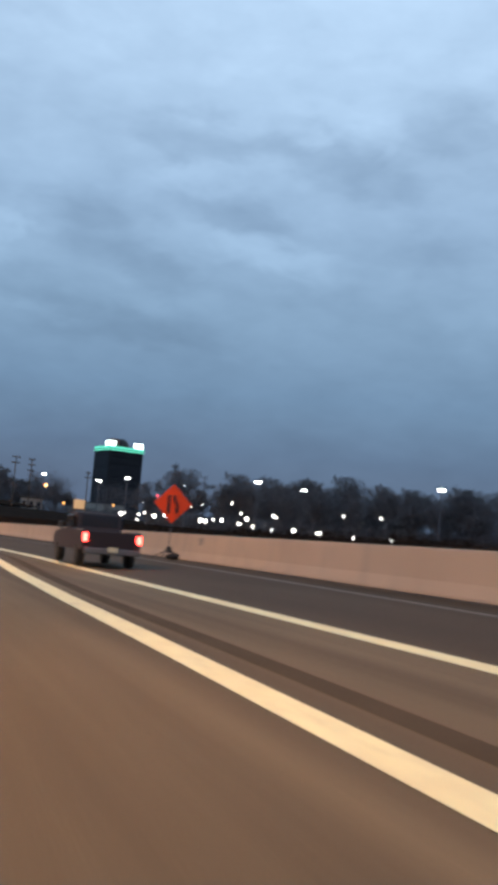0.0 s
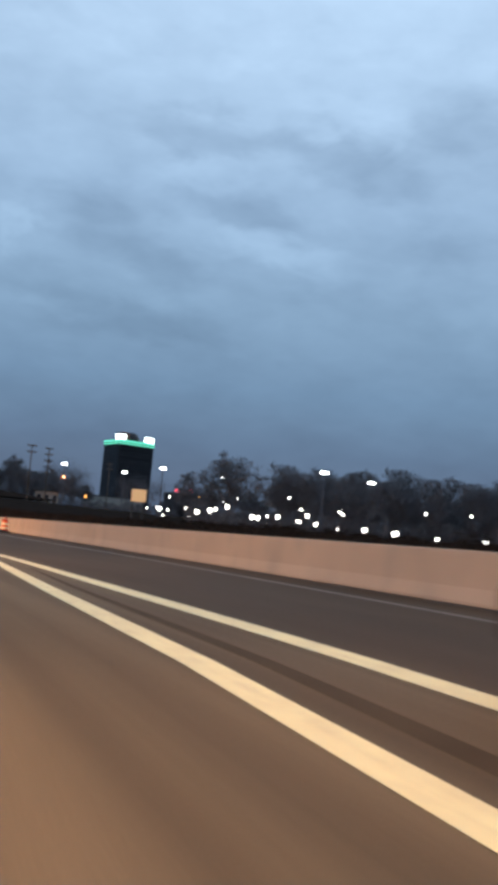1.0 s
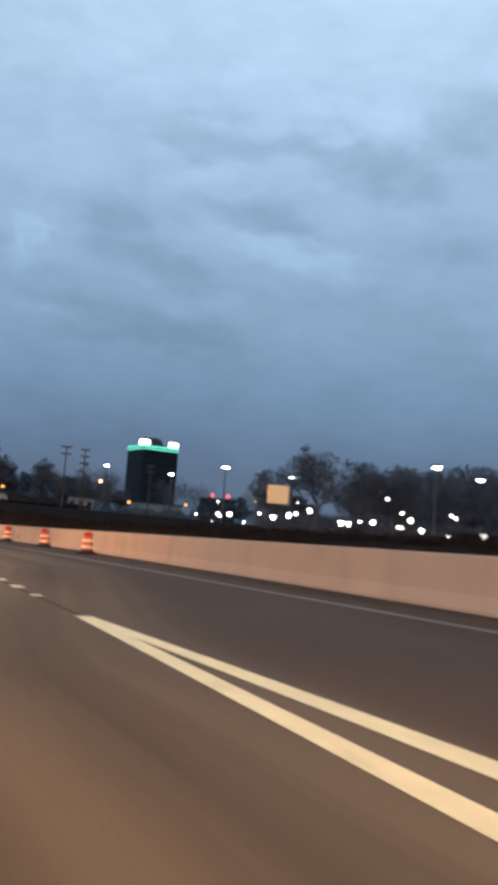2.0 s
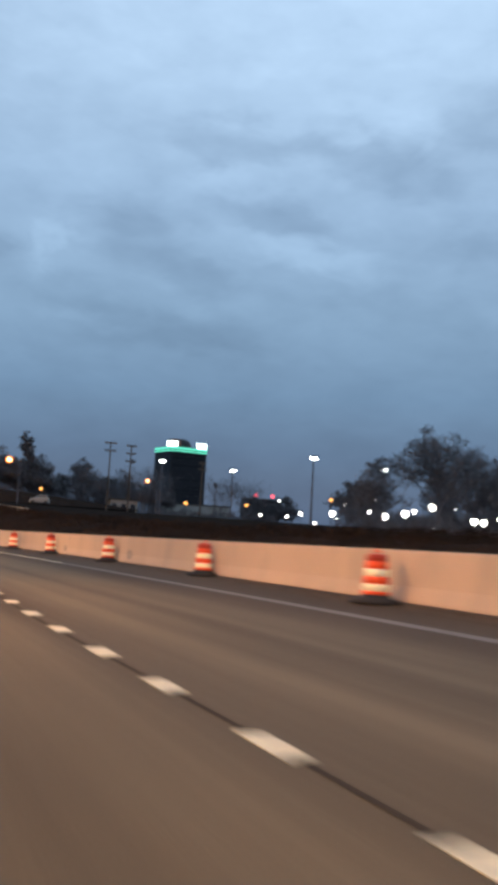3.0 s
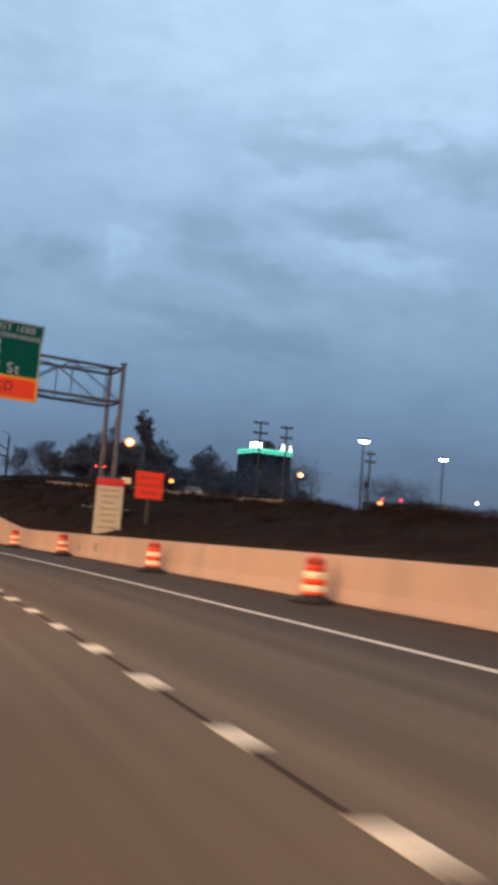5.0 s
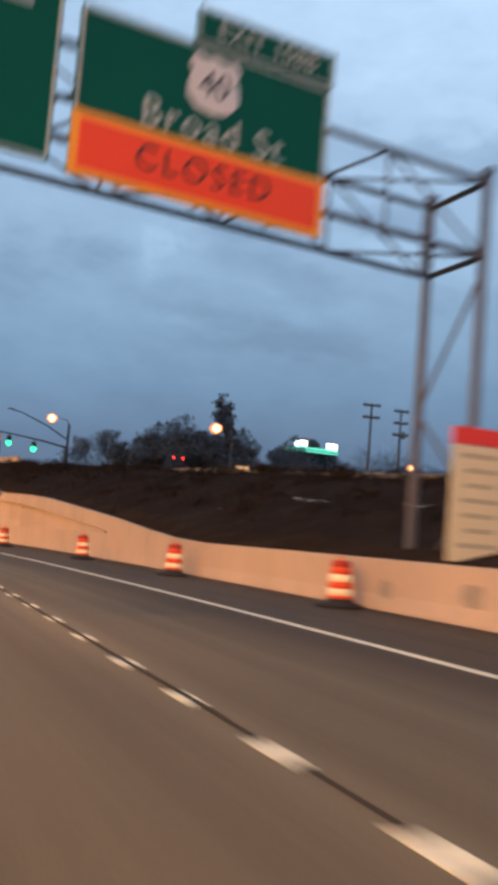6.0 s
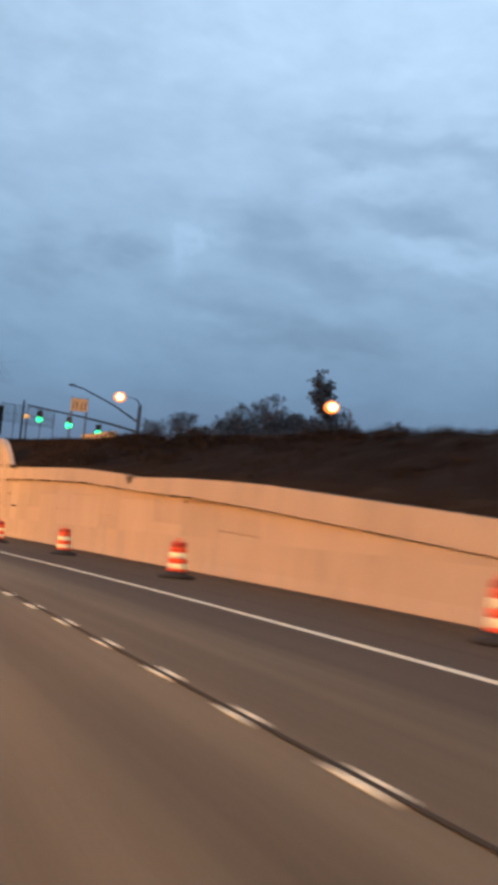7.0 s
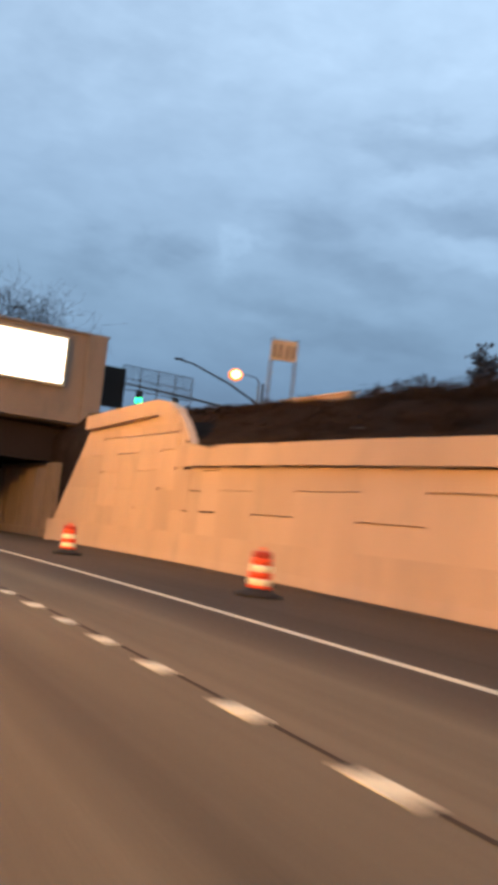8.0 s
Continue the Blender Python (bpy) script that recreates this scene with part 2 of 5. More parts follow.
LEAF = mat("dull_leaf", (0.092, 0.086, 0.09), 0.8, var=0.4, scale=1.5, fine=6, bump=0)
DRUM_ORANGE = mat("drum_orange", (0.85, 0.085, 0.012), 0.45, var=0.12, scale=4, fine=40, bump=0.05, dirt=(0.5, 0.09, 0.03))
DRUM_TOP = mat("drum_top", (0.45, 0.04, 0.013), 0.55, var=0.2, scale=4, fine=40, bump=0.05)
DRUM_WHITE = mat("drum_sheeting", (0.97, 0.88, 0.6), 0.35, var=0.06, scale=5, fine=40, bump=0.05)
RUBBER = mat("black_rubber", (0.02, 0.019, 0.018), 0.8, fine=30)
STEEL = mat("galvanised_steel", (0.11, 0.115, 0.135), 0.55, 0.2, var=0.2, scale=1.5, fine=20, bump=0.1)
DARK_STEEL = mat("dark_steel", (0.06, 0.058, 0.056), 0.6, 0.3, var=0.2, fine=20, bump=0.1)
GIRDER = mat("girder_paint", (0.024, 0.019, 0.016), 0.8, var=0.3, fine=15, bump=0.1, spec=0.2)
SIGN_GREEN = mat("sign_green", (0.0, 0.088, 0.06), 0.55, spec=0.14, var=0.08, scale=1.2, fine=30, bump=0.03)
SIGN_ORANGE = mat("sign_orange", (1.0, 0.066, 0.006), 0.45, var=0.06, scale=1.2, fine=30, bump=0.03)
SIGN_AMBER = mat("sign_amber", (0.95, 0.36, 0.015), 0.4, var=0.06, fine=30, bump=0.03)
SIGN_RED = mat("sign_red", (0.75, 0.045, 0.03), 0.45, var=0.08, fine=30, bump=0.03)
SIGN_WHITE = mat("sign_white", (0.70, 0.64, 0.62), 0.45, var=0.06, fine=30, bump=0.03)
SIGN_LEGEND = mat("sign_legend", (0.47, 0.50, 0.47), 0.5, var=0.12, scale=5, fine=30, bump=0.03)
SIGN_DARK_RED = mat("sign_dark_red", (0.11, 0.018, 0.012), 0.5, var=0.1, fine=30, bump=0)
SIGN_CREAM = mat("sign_cream", (0.72, 0.6, 0.38), 0.5, var=0.1, scale=1.5, fine=30, bump=0.03)
SIGN_BLACK = mat("sign_black", (0.02, 0.018, 0.018), 0.5, var=0.05, fine=30, bump=0)
FADED_INK = mat("faded_ink", (0.5, 0.42, 0.28), 0.6, var=0.2, scale=6, fine=40, bump=0)
BOARD = mat("weathered_board", (0.38, 0.32, 0.23), 0.7, var=0.2, scale=2, fine=30, bump=0.05)
WOOD = mat("weathered_wood", (0.10, 0.08, 0.062), 0.85, var=0.3, scale=2, fine=20, stretch=(1, 1, 0.1))
TOWER_WALL = mat("tower_cladding", (0.026, 0.027, 0.031), 0.6, spec=0.2, var=0.2, scale=0.05, fine=0.5, bump=0)
TOWER_GLASS = mat("tower_window", (0.018, 0.02, 0.026), 0.3, var=0.3, scale=0.08, fine=0.3, bump=0, rand=0.3, spec=0.15)
STUCCO = mat("pale_stucco", (0.30, 0.30, 0.28), 0.8, var=0.15, scale=0.3, fine=5)
BRICK = mat("dull_brick", (0.16, 0.085, 0.065), 0.85, var=0.25, scale=0.5, fine=7)
ROOF = mat("flat_roof", (0.07, 0.068, 0.065), 0.9, fine=3)
TRUCK_PAINT = mat("maroon_paint", (0.024, 0.014, 0.017), 0.5, 0.2, var=0.1, fine=30, bump=0.02)
GLASS = mat("dark_glass", (0.02, 0.024, 0.03), 0.08, var=0.05, bump=0, spec=0.6)
CHROME = mat("bumper_metal", (0.16, 0.15, 0.15), 0.45, 0.6, var=0.1, fine=20, bump=0.02)
LAMP_WHITE = glow("lamp_white", (0.92, 1.0, 0.93), 22.0)
LAMP_SMALL = glow("lamp_small_white", (1.0, 0.98, 0.90), 8.0)
LAMP_SODIUM = glow("lamp_sodium", (1.0, 0.25, 0.045), 1.5)
LAMP_BULB = glow("sodium_bulb", (1.0, 0.66, 0.28), 6.0)
LAMP_AMBER = glow("lamp_amber", (1.0, 0.45, 0.10), 1.8)
SIGNAL_GREEN = glow("signal_green", (0.03, 1.0, 0.34), 3.5)
TAIL_RED = glow("tail_red", (1.0, 0.04, 0.03), 24.0)
TAIL_DIM = glow("tail_red_dim", (1.0, 0.03, 0.025), 6.0)
BEACON_RED = glow("beacon_red", (1.0, 0.06, 0.08), 4.0)
TOWER_GREEN = glow("tower_green_band", (0.13, 0.75, 0.5), 1.3)
TOWER_SIGN = glow("tower_sign_white", (0.85, 1.0, 0.95), 5.0)
LED_PANEL = glow("led_panel", (1.0, 0.97, 0.86), 4.5)
BILLBOARD = glow("lit_billboard", (0.85, 0.52, 0.25), 0.36)

# ---------------------------------------------------------------- building helpers


def link(name, bm, material, parent=None, label=""):
    me = bpy.data.meshes.new(name)
    bm.to_mesh(me)
    bm.free()
    for m in (material if isinstance(material, (list, tuple)) else [material]):
        me.materials.append(m)
    ob = new(name, me)
    if parent is not None:
        ob.parent = parent
    if label:
        ob["label"] = label
    return ob


def part(name, bm, material, parent, label=""):
    return link(name, bm, material, parent, label)


def thing(name, m, label, category, group=""):
    ob = new(name)
    ob.empty_display_size = 0.2
    ob.matrix_basis = m
    return tagged(ob, label, category, group)


def structure(name, bm, material, label):
    return tagged(link(name, bm, material), label, kind="structure")


def box(bm, c, size, bevel=0.0, m=None):
    r = bmesh.ops.create_cube(bm, size=1.0, matrix=Matrix.Translation(c) @ Matrix.Diagonal((*size, 1)))
    vs = r["verts"]
    if bevel:
        ed = list({e for v in vs for e in v.link_edges})
        out = bmesh.ops.bevel(bm, geom=ed, offset=bevel, segments=1, affect="EDGES")
        vs = list({v for f in out["faces"] for v in f.verts} | {v for v in vs if v.is_valid})
    if m is not None:
        bmesh.ops.transform(bm, matrix=m, verts=vs)
    return vs


def one_box(c, size, bevel=0.0, m=None):
    bm = bmesh.new()
    box(bm, c, size, bevel, m)
    return bm


def tube(bm, pts, radii, n=8, cap=True):
    """A round, tapered bar along points."""
    pts = [Vector(p) for p in pts]
    if not isinstance(radii, (list, tuple)):
        radii = [radii] * len(pts)
    rings = []
    for i, p in enumerate(pts):
        d = (pts[min(i + 1, len(pts) - 1)] - pts[max(i - 1, 0)]).normalized()
        a = d.cross(Vector((0, 0, 1)) if abs(d.z) < 0.9 else Vector((1, 0, 0))).normalized()
        b = d.cross(a)
        rings.append([bm.verts.new(p + (a * math.cos(t) + b * math.sin(t)) * radii[i]) for t in (2 * math.pi * k / n for k in range(n))])
    for r0, r1 in zip(rings, rings[1:]):
        for k in range(n):
            bm.faces.new((r0[k], r0[(k + 1) % n], r1[(k + 1) % n], r1[k]))
    if cap and n > 2:
        bm.faces.new(rings[0])
        bm.faces.new(rings[-1][::-1])


def one_tube(pts, radii, n=8):
    bm = bmesh.new()
    tube(bm, pts, radii, n)
    return bm


def lathe(bm, prof, n=20):
    rings = [[bm.verts.new((r * math.cos(2 * math.pi * k / n), r * math.sin(2 * math.pi * k / n), z)) for k in range(n)] for r, z in prof]
    for r0, r1 in zip(rings, rings[1:]):
        for k in range(n):
            f = bm.faces.new((r0[k], r0[(k + 1) % n], r1[(k + 1) % n], r1[k]))
            f.smooth = True
    bm.faces.new(rings[-1])
    bm.faces.new(rings[0][::-1])


def one_lathe(prof, n=20):
    bm = bmesh.new()
    lathe(bm, prof, n)
    return bm


def hexa(bm, a, b):
    """A block between two end sections of four corners each."""
    va, vb = [bm.verts.new(p) for p in a], [bm.verts.new(p) for p in b]
    bm.faces.new(va[::-1])
    bm.faces.new(vb)
    k = len(va)
    for i in range(k):
        bm.faces.new((va[i], va[(i + 1) % k], vb[(i + 1) % k], vb[i]))


def swept(stations, section):
    """A solid along the road: section(s) gives (lat, height) corners."""
    bm = bmesh.new()
    rows = [[bm.verts.new(road_at(s, *q)) for q in section(s)] for s in stations]
    k = len(rows[0])
    for r0, r1 in zip(rows, rows[1:]):
        for i in range(k):
            bm.faces.new((r0[i], r0[(i + 1) % k], r1[(i + 1) % k], r1[i]))
    bm.faces.new(rows[0][::-1])
    bm.faces.new(rows[-1])
    bmesh.ops.recalc_face_normals(bm, faces=bm.faces)
    return bm


def text_mesh(text, size, depth, spread):
    cu = bpy.data.curves.new("letter", "FONT")
    cu.body, cu.size, cu.extrude, cu.align_x, cu.align_y = text, size, depth, "LEFT", "CENTER"
    cu.space_character, cu.resolution_u = spread, 3
    tmp = new("letter", cu)
    me = bpy.data.meshes.new_from_object(tmp.evaluated_get(bpy.context.evaluated_depsgraph_get()))
    bpy.data.objects.remove(tmp)
    bpy.data.curves.remove(cu)
    return me, max(v.co.x for v in me.vertices) if len(me.vertices) else 0.0


def lettering(text, size, material, parent, at, depth=0.012, spread=1.0):
    """Raised letters that face back along the road, centred on at."""
    total = text_mesh(text, size, depth, spread)[1]
    for i, ch in enumerate(text):
        if ch == " ":
            continue
        me, own = text_mesh(ch, size, depth, spread)
        x = text_mesh(text[:i + 1], size, depth, spread)[1] - own - total / 2
        me.materials.clear()
        me.materials.append(material)
        ob = new("letter", me)
        ob.parent = parent
        ob.matrix_basis = pose(at[0] + x, at[1], at[2], 90, 0, 0)


# ---------------------------------------------------------------- ground and road


def make_ground():
    ss = list(np.arange(-72.0, 344.1, 4.0))
    rng = random.Random(4)

    def cols(s):
        lw = wall_lat(s) if s < 261 else 15.4
        top = wall_top(s) if s < 261 else 5.6
        cz = crest_z(s) - 17 * bank(s)
        rise = [(lw + 0.1 + (16.9 - lw) * f, top + (cz - top) * g + 0.02) for f, g in ((0, 0), (0.2, 0.2), (0.48, 0.5), (0.8, 0.86))]
        out = [(-60, 0.6), (-30, 0.0), (-17, -0.25), (0, -0.25), (lw + 0.12, -0.25)]
        out += rise + [(17, cz), (20, cz - 0.1), (28, cz - 0.2), (44, cz - 0.3), (70, cz - 0.4)]
        return out

    bm = bmesh.new()
    rows = []
    for s in ss:
        row = []
        for i, (lat, z) in enumerate(cols(s)):
            p = road_at(s, lat, z)
            if i > 5:
                p.z += rng.uniform(-0.07, 0.07)
            row.append(bm.verts.new(p))
        rows.append(row)
    for r0, r1 in zip(rows, rows[1:]):
        for i in range(len(r0) - 1):
            bm.faces.new((r0[i], r0[i + 1], r1[i + 1], r1[i]))
    ring = rows[0][:] + [r[-1] for r in rows[1:]] + rows[-1][-2::-1] + [r[0] for r in rows[-2:0:-1]]
    c = Vector((-5, 130, 0))
    last = ring
    for far, z in ((420, 5.0), (1200, 5.0), (4500, 5.0)):
        nxt = []
        for v in ring:
            d = v.co - c
            d.z = 0
            q = c + d.normalized() * far
            nxt.append(bm.verts.new((q.x, q.y, z)))
        k = len(ring)
        for i in range(k):
            bm.faces.new((last[i], last[(i + 1) % k], nxt[(i + 1) % k], nxt[i]))
        last = nxt
    bmesh.ops.recalc_face_normals(bm, faces=bm.faces)
    for f in bm.faces:
        f.smooth = True
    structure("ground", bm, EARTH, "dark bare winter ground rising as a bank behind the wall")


def old_lat(s):
    """Where the older, greyer asphalt begins: past the merging lane's line, further on past the edge line."""
    return float(np.interp(s, [64, 84], [ramp_lat(s) + 0.3, edge_lat(s) - 1.0]))


def make_road():
    bm = bmesh.new()
    uv = bm.loops.layers.uv.new("way")
    ss = np.arange(-72.0, 330.1, 3.0)
    lats = [-7.6, -4.5, -2.0, 2.6, 5.0]
    rows = []
    for s in ss:
        ll = lats + [edge_lat(s) - 0.6, edge_lat(s) + 0.3, (wall_lat(s) if s < 261 else 14.7) + 0.02]
        rows.append([(bm.verts.new(road_at(s, l)), s, l) for l in ll])
    for r0, r1 in zip(rows, rows[1:]):
        for i in range(len(r0) - 1):
            q = (r0[i], r0[i + 1], r1[i + 1], r1[i])
            f = bm.faces.new([v[0] for v in q])
            for lp, v in zip(f.loops, q):
                lp[uv].uv = (v[1], v[2] - old_lat(v[1]))
    structure("road", bm, ASPHALT, "worn dark asphalt motorway with sealed seams")


def line_mark(name, s0, s1, lat, width, label, step=3.0, material=PAINT, z=0.006):
    bm = bmesh.new()
    ss = list(np.arange(s0, s1, step)) + [s1]
    rows = []
    for s in ss:
        w = (width(s) if callable(width) else width) / 2
        a = road_at(s, lat(s) - w, z)
        b = road_at(s, lat(s) + w, z)
        rows.append((bm.verts.new(a), bm.verts.new(b)))
    for r0, r1 in zip(rows, rows[1:]):
        bm.faces.new((r0[0], r0[1], r1[1], r1[0]))
    return structure(name, bm, material, label)


seam_off = curve([(60, -0.03), (150, -0.03), (166, 0.0), (203, 0.02), (211, 0.06), (330, 0.06)])


def make_marks():
    rng = random.Random(19)
    line_mark("edge_line", -72, 118, edge_lat, curve([(-80, 0.16), (50, 0.2), (95, 0.3), (118, 0.22)]), "faded grey edge line along the shoulder", material=FADED_PAINT)
    line_mark("edge_line", 118.01, 330, edge_lat, curve([(118, 0.15), (160, 0.18), (330, 0.2)]), "worn white edge line along the shoulder")
    line_mark("ramp_line", -72, 68, ramp_lat, curve([(-80, 0.34), (20, 0.34), (45, 0.4), (68, 0.2)]), "white gore line of the merging lane", material=HEADLIT_PAINT)
    line_mark("gore_line", -72, 68, lane_lat, curve([(-80, 0.36), (40, 0.36), (68, 0.2)]), "broad white gore line beside the lane", material=HEADLIT_PAINT)
    line_mark("worn_strip", -72, 52, lambda s: lane_lat(s) + 0.62 + 0.06 * math.sin(s * 0.23), curve([(-80, 0.32), (30, 0.3), (52, 0.05)]), "dark worn strip between the gore lines", 2.0, WORN, 0.003)
    for s0, s1, z in ((60, 168, 0.004), (168, 207, 0.012), (207, 330, 0.004)):
        line_mark("tar_seam", s0, s1, lambda s: lane_lat(s) + seam_off(s) + 0.03 * math.sin(s * 0.31), 0.06, "dark tar seam under the dotted lane line", 1.5, TAR, z)
    line_mark("shoulder_seam", -72, 330, lambda s: edge_lat(s) + 1.35 + 0.04 * math.sin(s * 0.4), 0.035, "black tar seam along the shoulder", 2.0, TAR, 0.003)
    # the dots' spacing by their number along the line
    dots = curve([(0, 72.0), (14, 105.7), (17, 112.7), (21, 121.95), (25, 131.3), (36, 156.8), (40, 164.9), (43, 170.8), (48, 181.4), (50, 184.8),
                  (54, 192.9), (56, 196.6), (61, 206.7), (63, 210.2), (68, 219.6), (70, 223.6), (75, 232.3), (110, 300.0)])
    for i in range(110):
        bm = bmesh.new()
        mid, half = dots(i), 0.155 * (dots(i + 1) - dots(i - 1)) / 2
        lat = lane_lat(mid)
        q0, q1 = mid - half + rng.uniform(-0.05, 0.05), mid + half + rng.uniform(-0.05, 0.05)
        w = 0.1 + rng.uniform(-0.012, 0.012)
        hexa(bm, [road_at(q0, lat - w, 0.002), road_at(q0 + 0.05, lat + w, 0.002), road_at(q0 + 0.05, lat + w, 0.009), road_at(q0, lat - w, 0.009)],
             [road_at(q1, lat - w, 0.002), road_at(q1 - 0.06, lat + w, 0.002), road_at(q1 - 0.06, lat + w, 0.009), road_at(q1, lat - w, 0.009)])
        structure("lane_dash", bm, PAINT, "short white dash of the dotted lane line")


make_ground()
make_road()
make_marks()

# ---------------------------------------------------------------- retaining wall


def make_wall():
    # the low barrier, poured in one piece
    ss = list(np.arange(-72, 189, 4.0)) + [189.0]
    structure("wall_barrier", swept(ss, lambda s: [(wall_lat(s) - 0.06, -0.3), (wall_lat(s) - 0.06, 0.1), (wall_lat(s), 0.35), (wall_lat(s) + 0.03, wall_top(s) - 0.02),
              (wall_lat(s) + 0.05, wall_top(s)), (wall_lat(s) + 0.33, wall_top(s)), (wall_lat(s) + 0.36, -0.3)]), CONCRETE, "smooth pale concrete barrier wall lit warm")
    # the tall wall behind its panels
    back = lambda s: wall_lat(s) + 0.1
    foot = lambda s: min(1.09, wall_top(s) - 0.05)
    ss = list(np.arange(189, 246.5, 1.5)) + [246.6]
    wall = structure("wall_retaining", swept(ss, lambda s: [(back(s), -0.3), (back(s), wall_top(s) - 0.1), (back(s) + 0.3, wall_top(s) - 0.1), (back(s) + 0.3, -0.3)]),
                     CONCRETE, "tall concrete retaining wall of long panels with a projecting cap")
    part("base_course", swept(ss, lambda s: [(wall_lat(s) - 0.03, -0.3), (wall_lat(s) - 0.03, 0.1), (wall_lat(s), 0.35), (wall_lat(s), foot(s)), (back(s) + 0.06, foot(s)), (back(s) + 0.06, -0.3)]),
         CONCRETE, wall)
    joint = curve([(189, 0.40), (195, 0.76), (198.8, 1.06), (203, 1.36), (211, 1.95), (216, 2.27), (222, 2.54), (229.5, 2.97), (238.1, 3.24), (246.6, 3.45)])
    low = lambda s: max(foot(s), joint(s))
    lip = curve([(189, 0.0), (199, 0.0), (203, 0.05), (209, 0.16), (214, 0.18)])
    part("cap", swept(ss, lambda s: [(wall_lat(s) - lip(s), low(s)), (wall_lat(s) - lip(s), wall_top(s)),
              (wall_lat(s) + 0.5, wall_top(s)), (wall_lat(s) + 0.5, low(s))]), CONCRETE, wall)
    # interlocking panels: every second column is set half a panel higher
    row = curve([(190, 0.95), (207, 1.13), (213, 1.27), (219, 1.47), (225.2, 1.60), (231.6, 1.74), (239.3, 1.82), (248.3, 1.85)])
    mids = [201.0, 207.0, 213.0, 219.0, 225.85, 233.1, 239.55]
    edges = [189.02]
    for c in mids:
        edges += [c - 1.45, c + 1.4]
    edges += [243.9, 245.5, 246.59]
    rng = random.Random(88)
    for k, (s0, s1) in enumerate(zip(edges, edges[1:])):
        first = 0.0 if k % 2 else -0.69
        cuts = [first + 1.41 * j for j in range(0, 4) if row(s0) + first + 1.41 * j > (1.16 if s0 > 199 else 9)] or [9.0]
        for j in range(-1, len(cuts) - 1):
            under = (lambda s: 1.0905) if j < 0 else (lambda s, q=cuts[j], w=rng.choice((0.03, 0.06, 0.085)): max(1.0905, row(s) + q + w))
            over = lambda s, q=cuts[j + 1]: min(row(s) + q, low(s) - 0.04)
            st = [q for q in np.linspace(s0 + 0.003, s1 - 0.003, 5) if over(q) - under(q) > 0.05]
            if len(st) > 1:
                panel = swept(st, lambda s: [(wall_lat(s) + 0.02, under(s)), (wall_lat(s) + 0.02, over(s)), (wall_lat(s) + 0.24, over(s)), (wall_lat(s) + 0.24, under(s))])
                part("panel", panel, PANEL, wall)


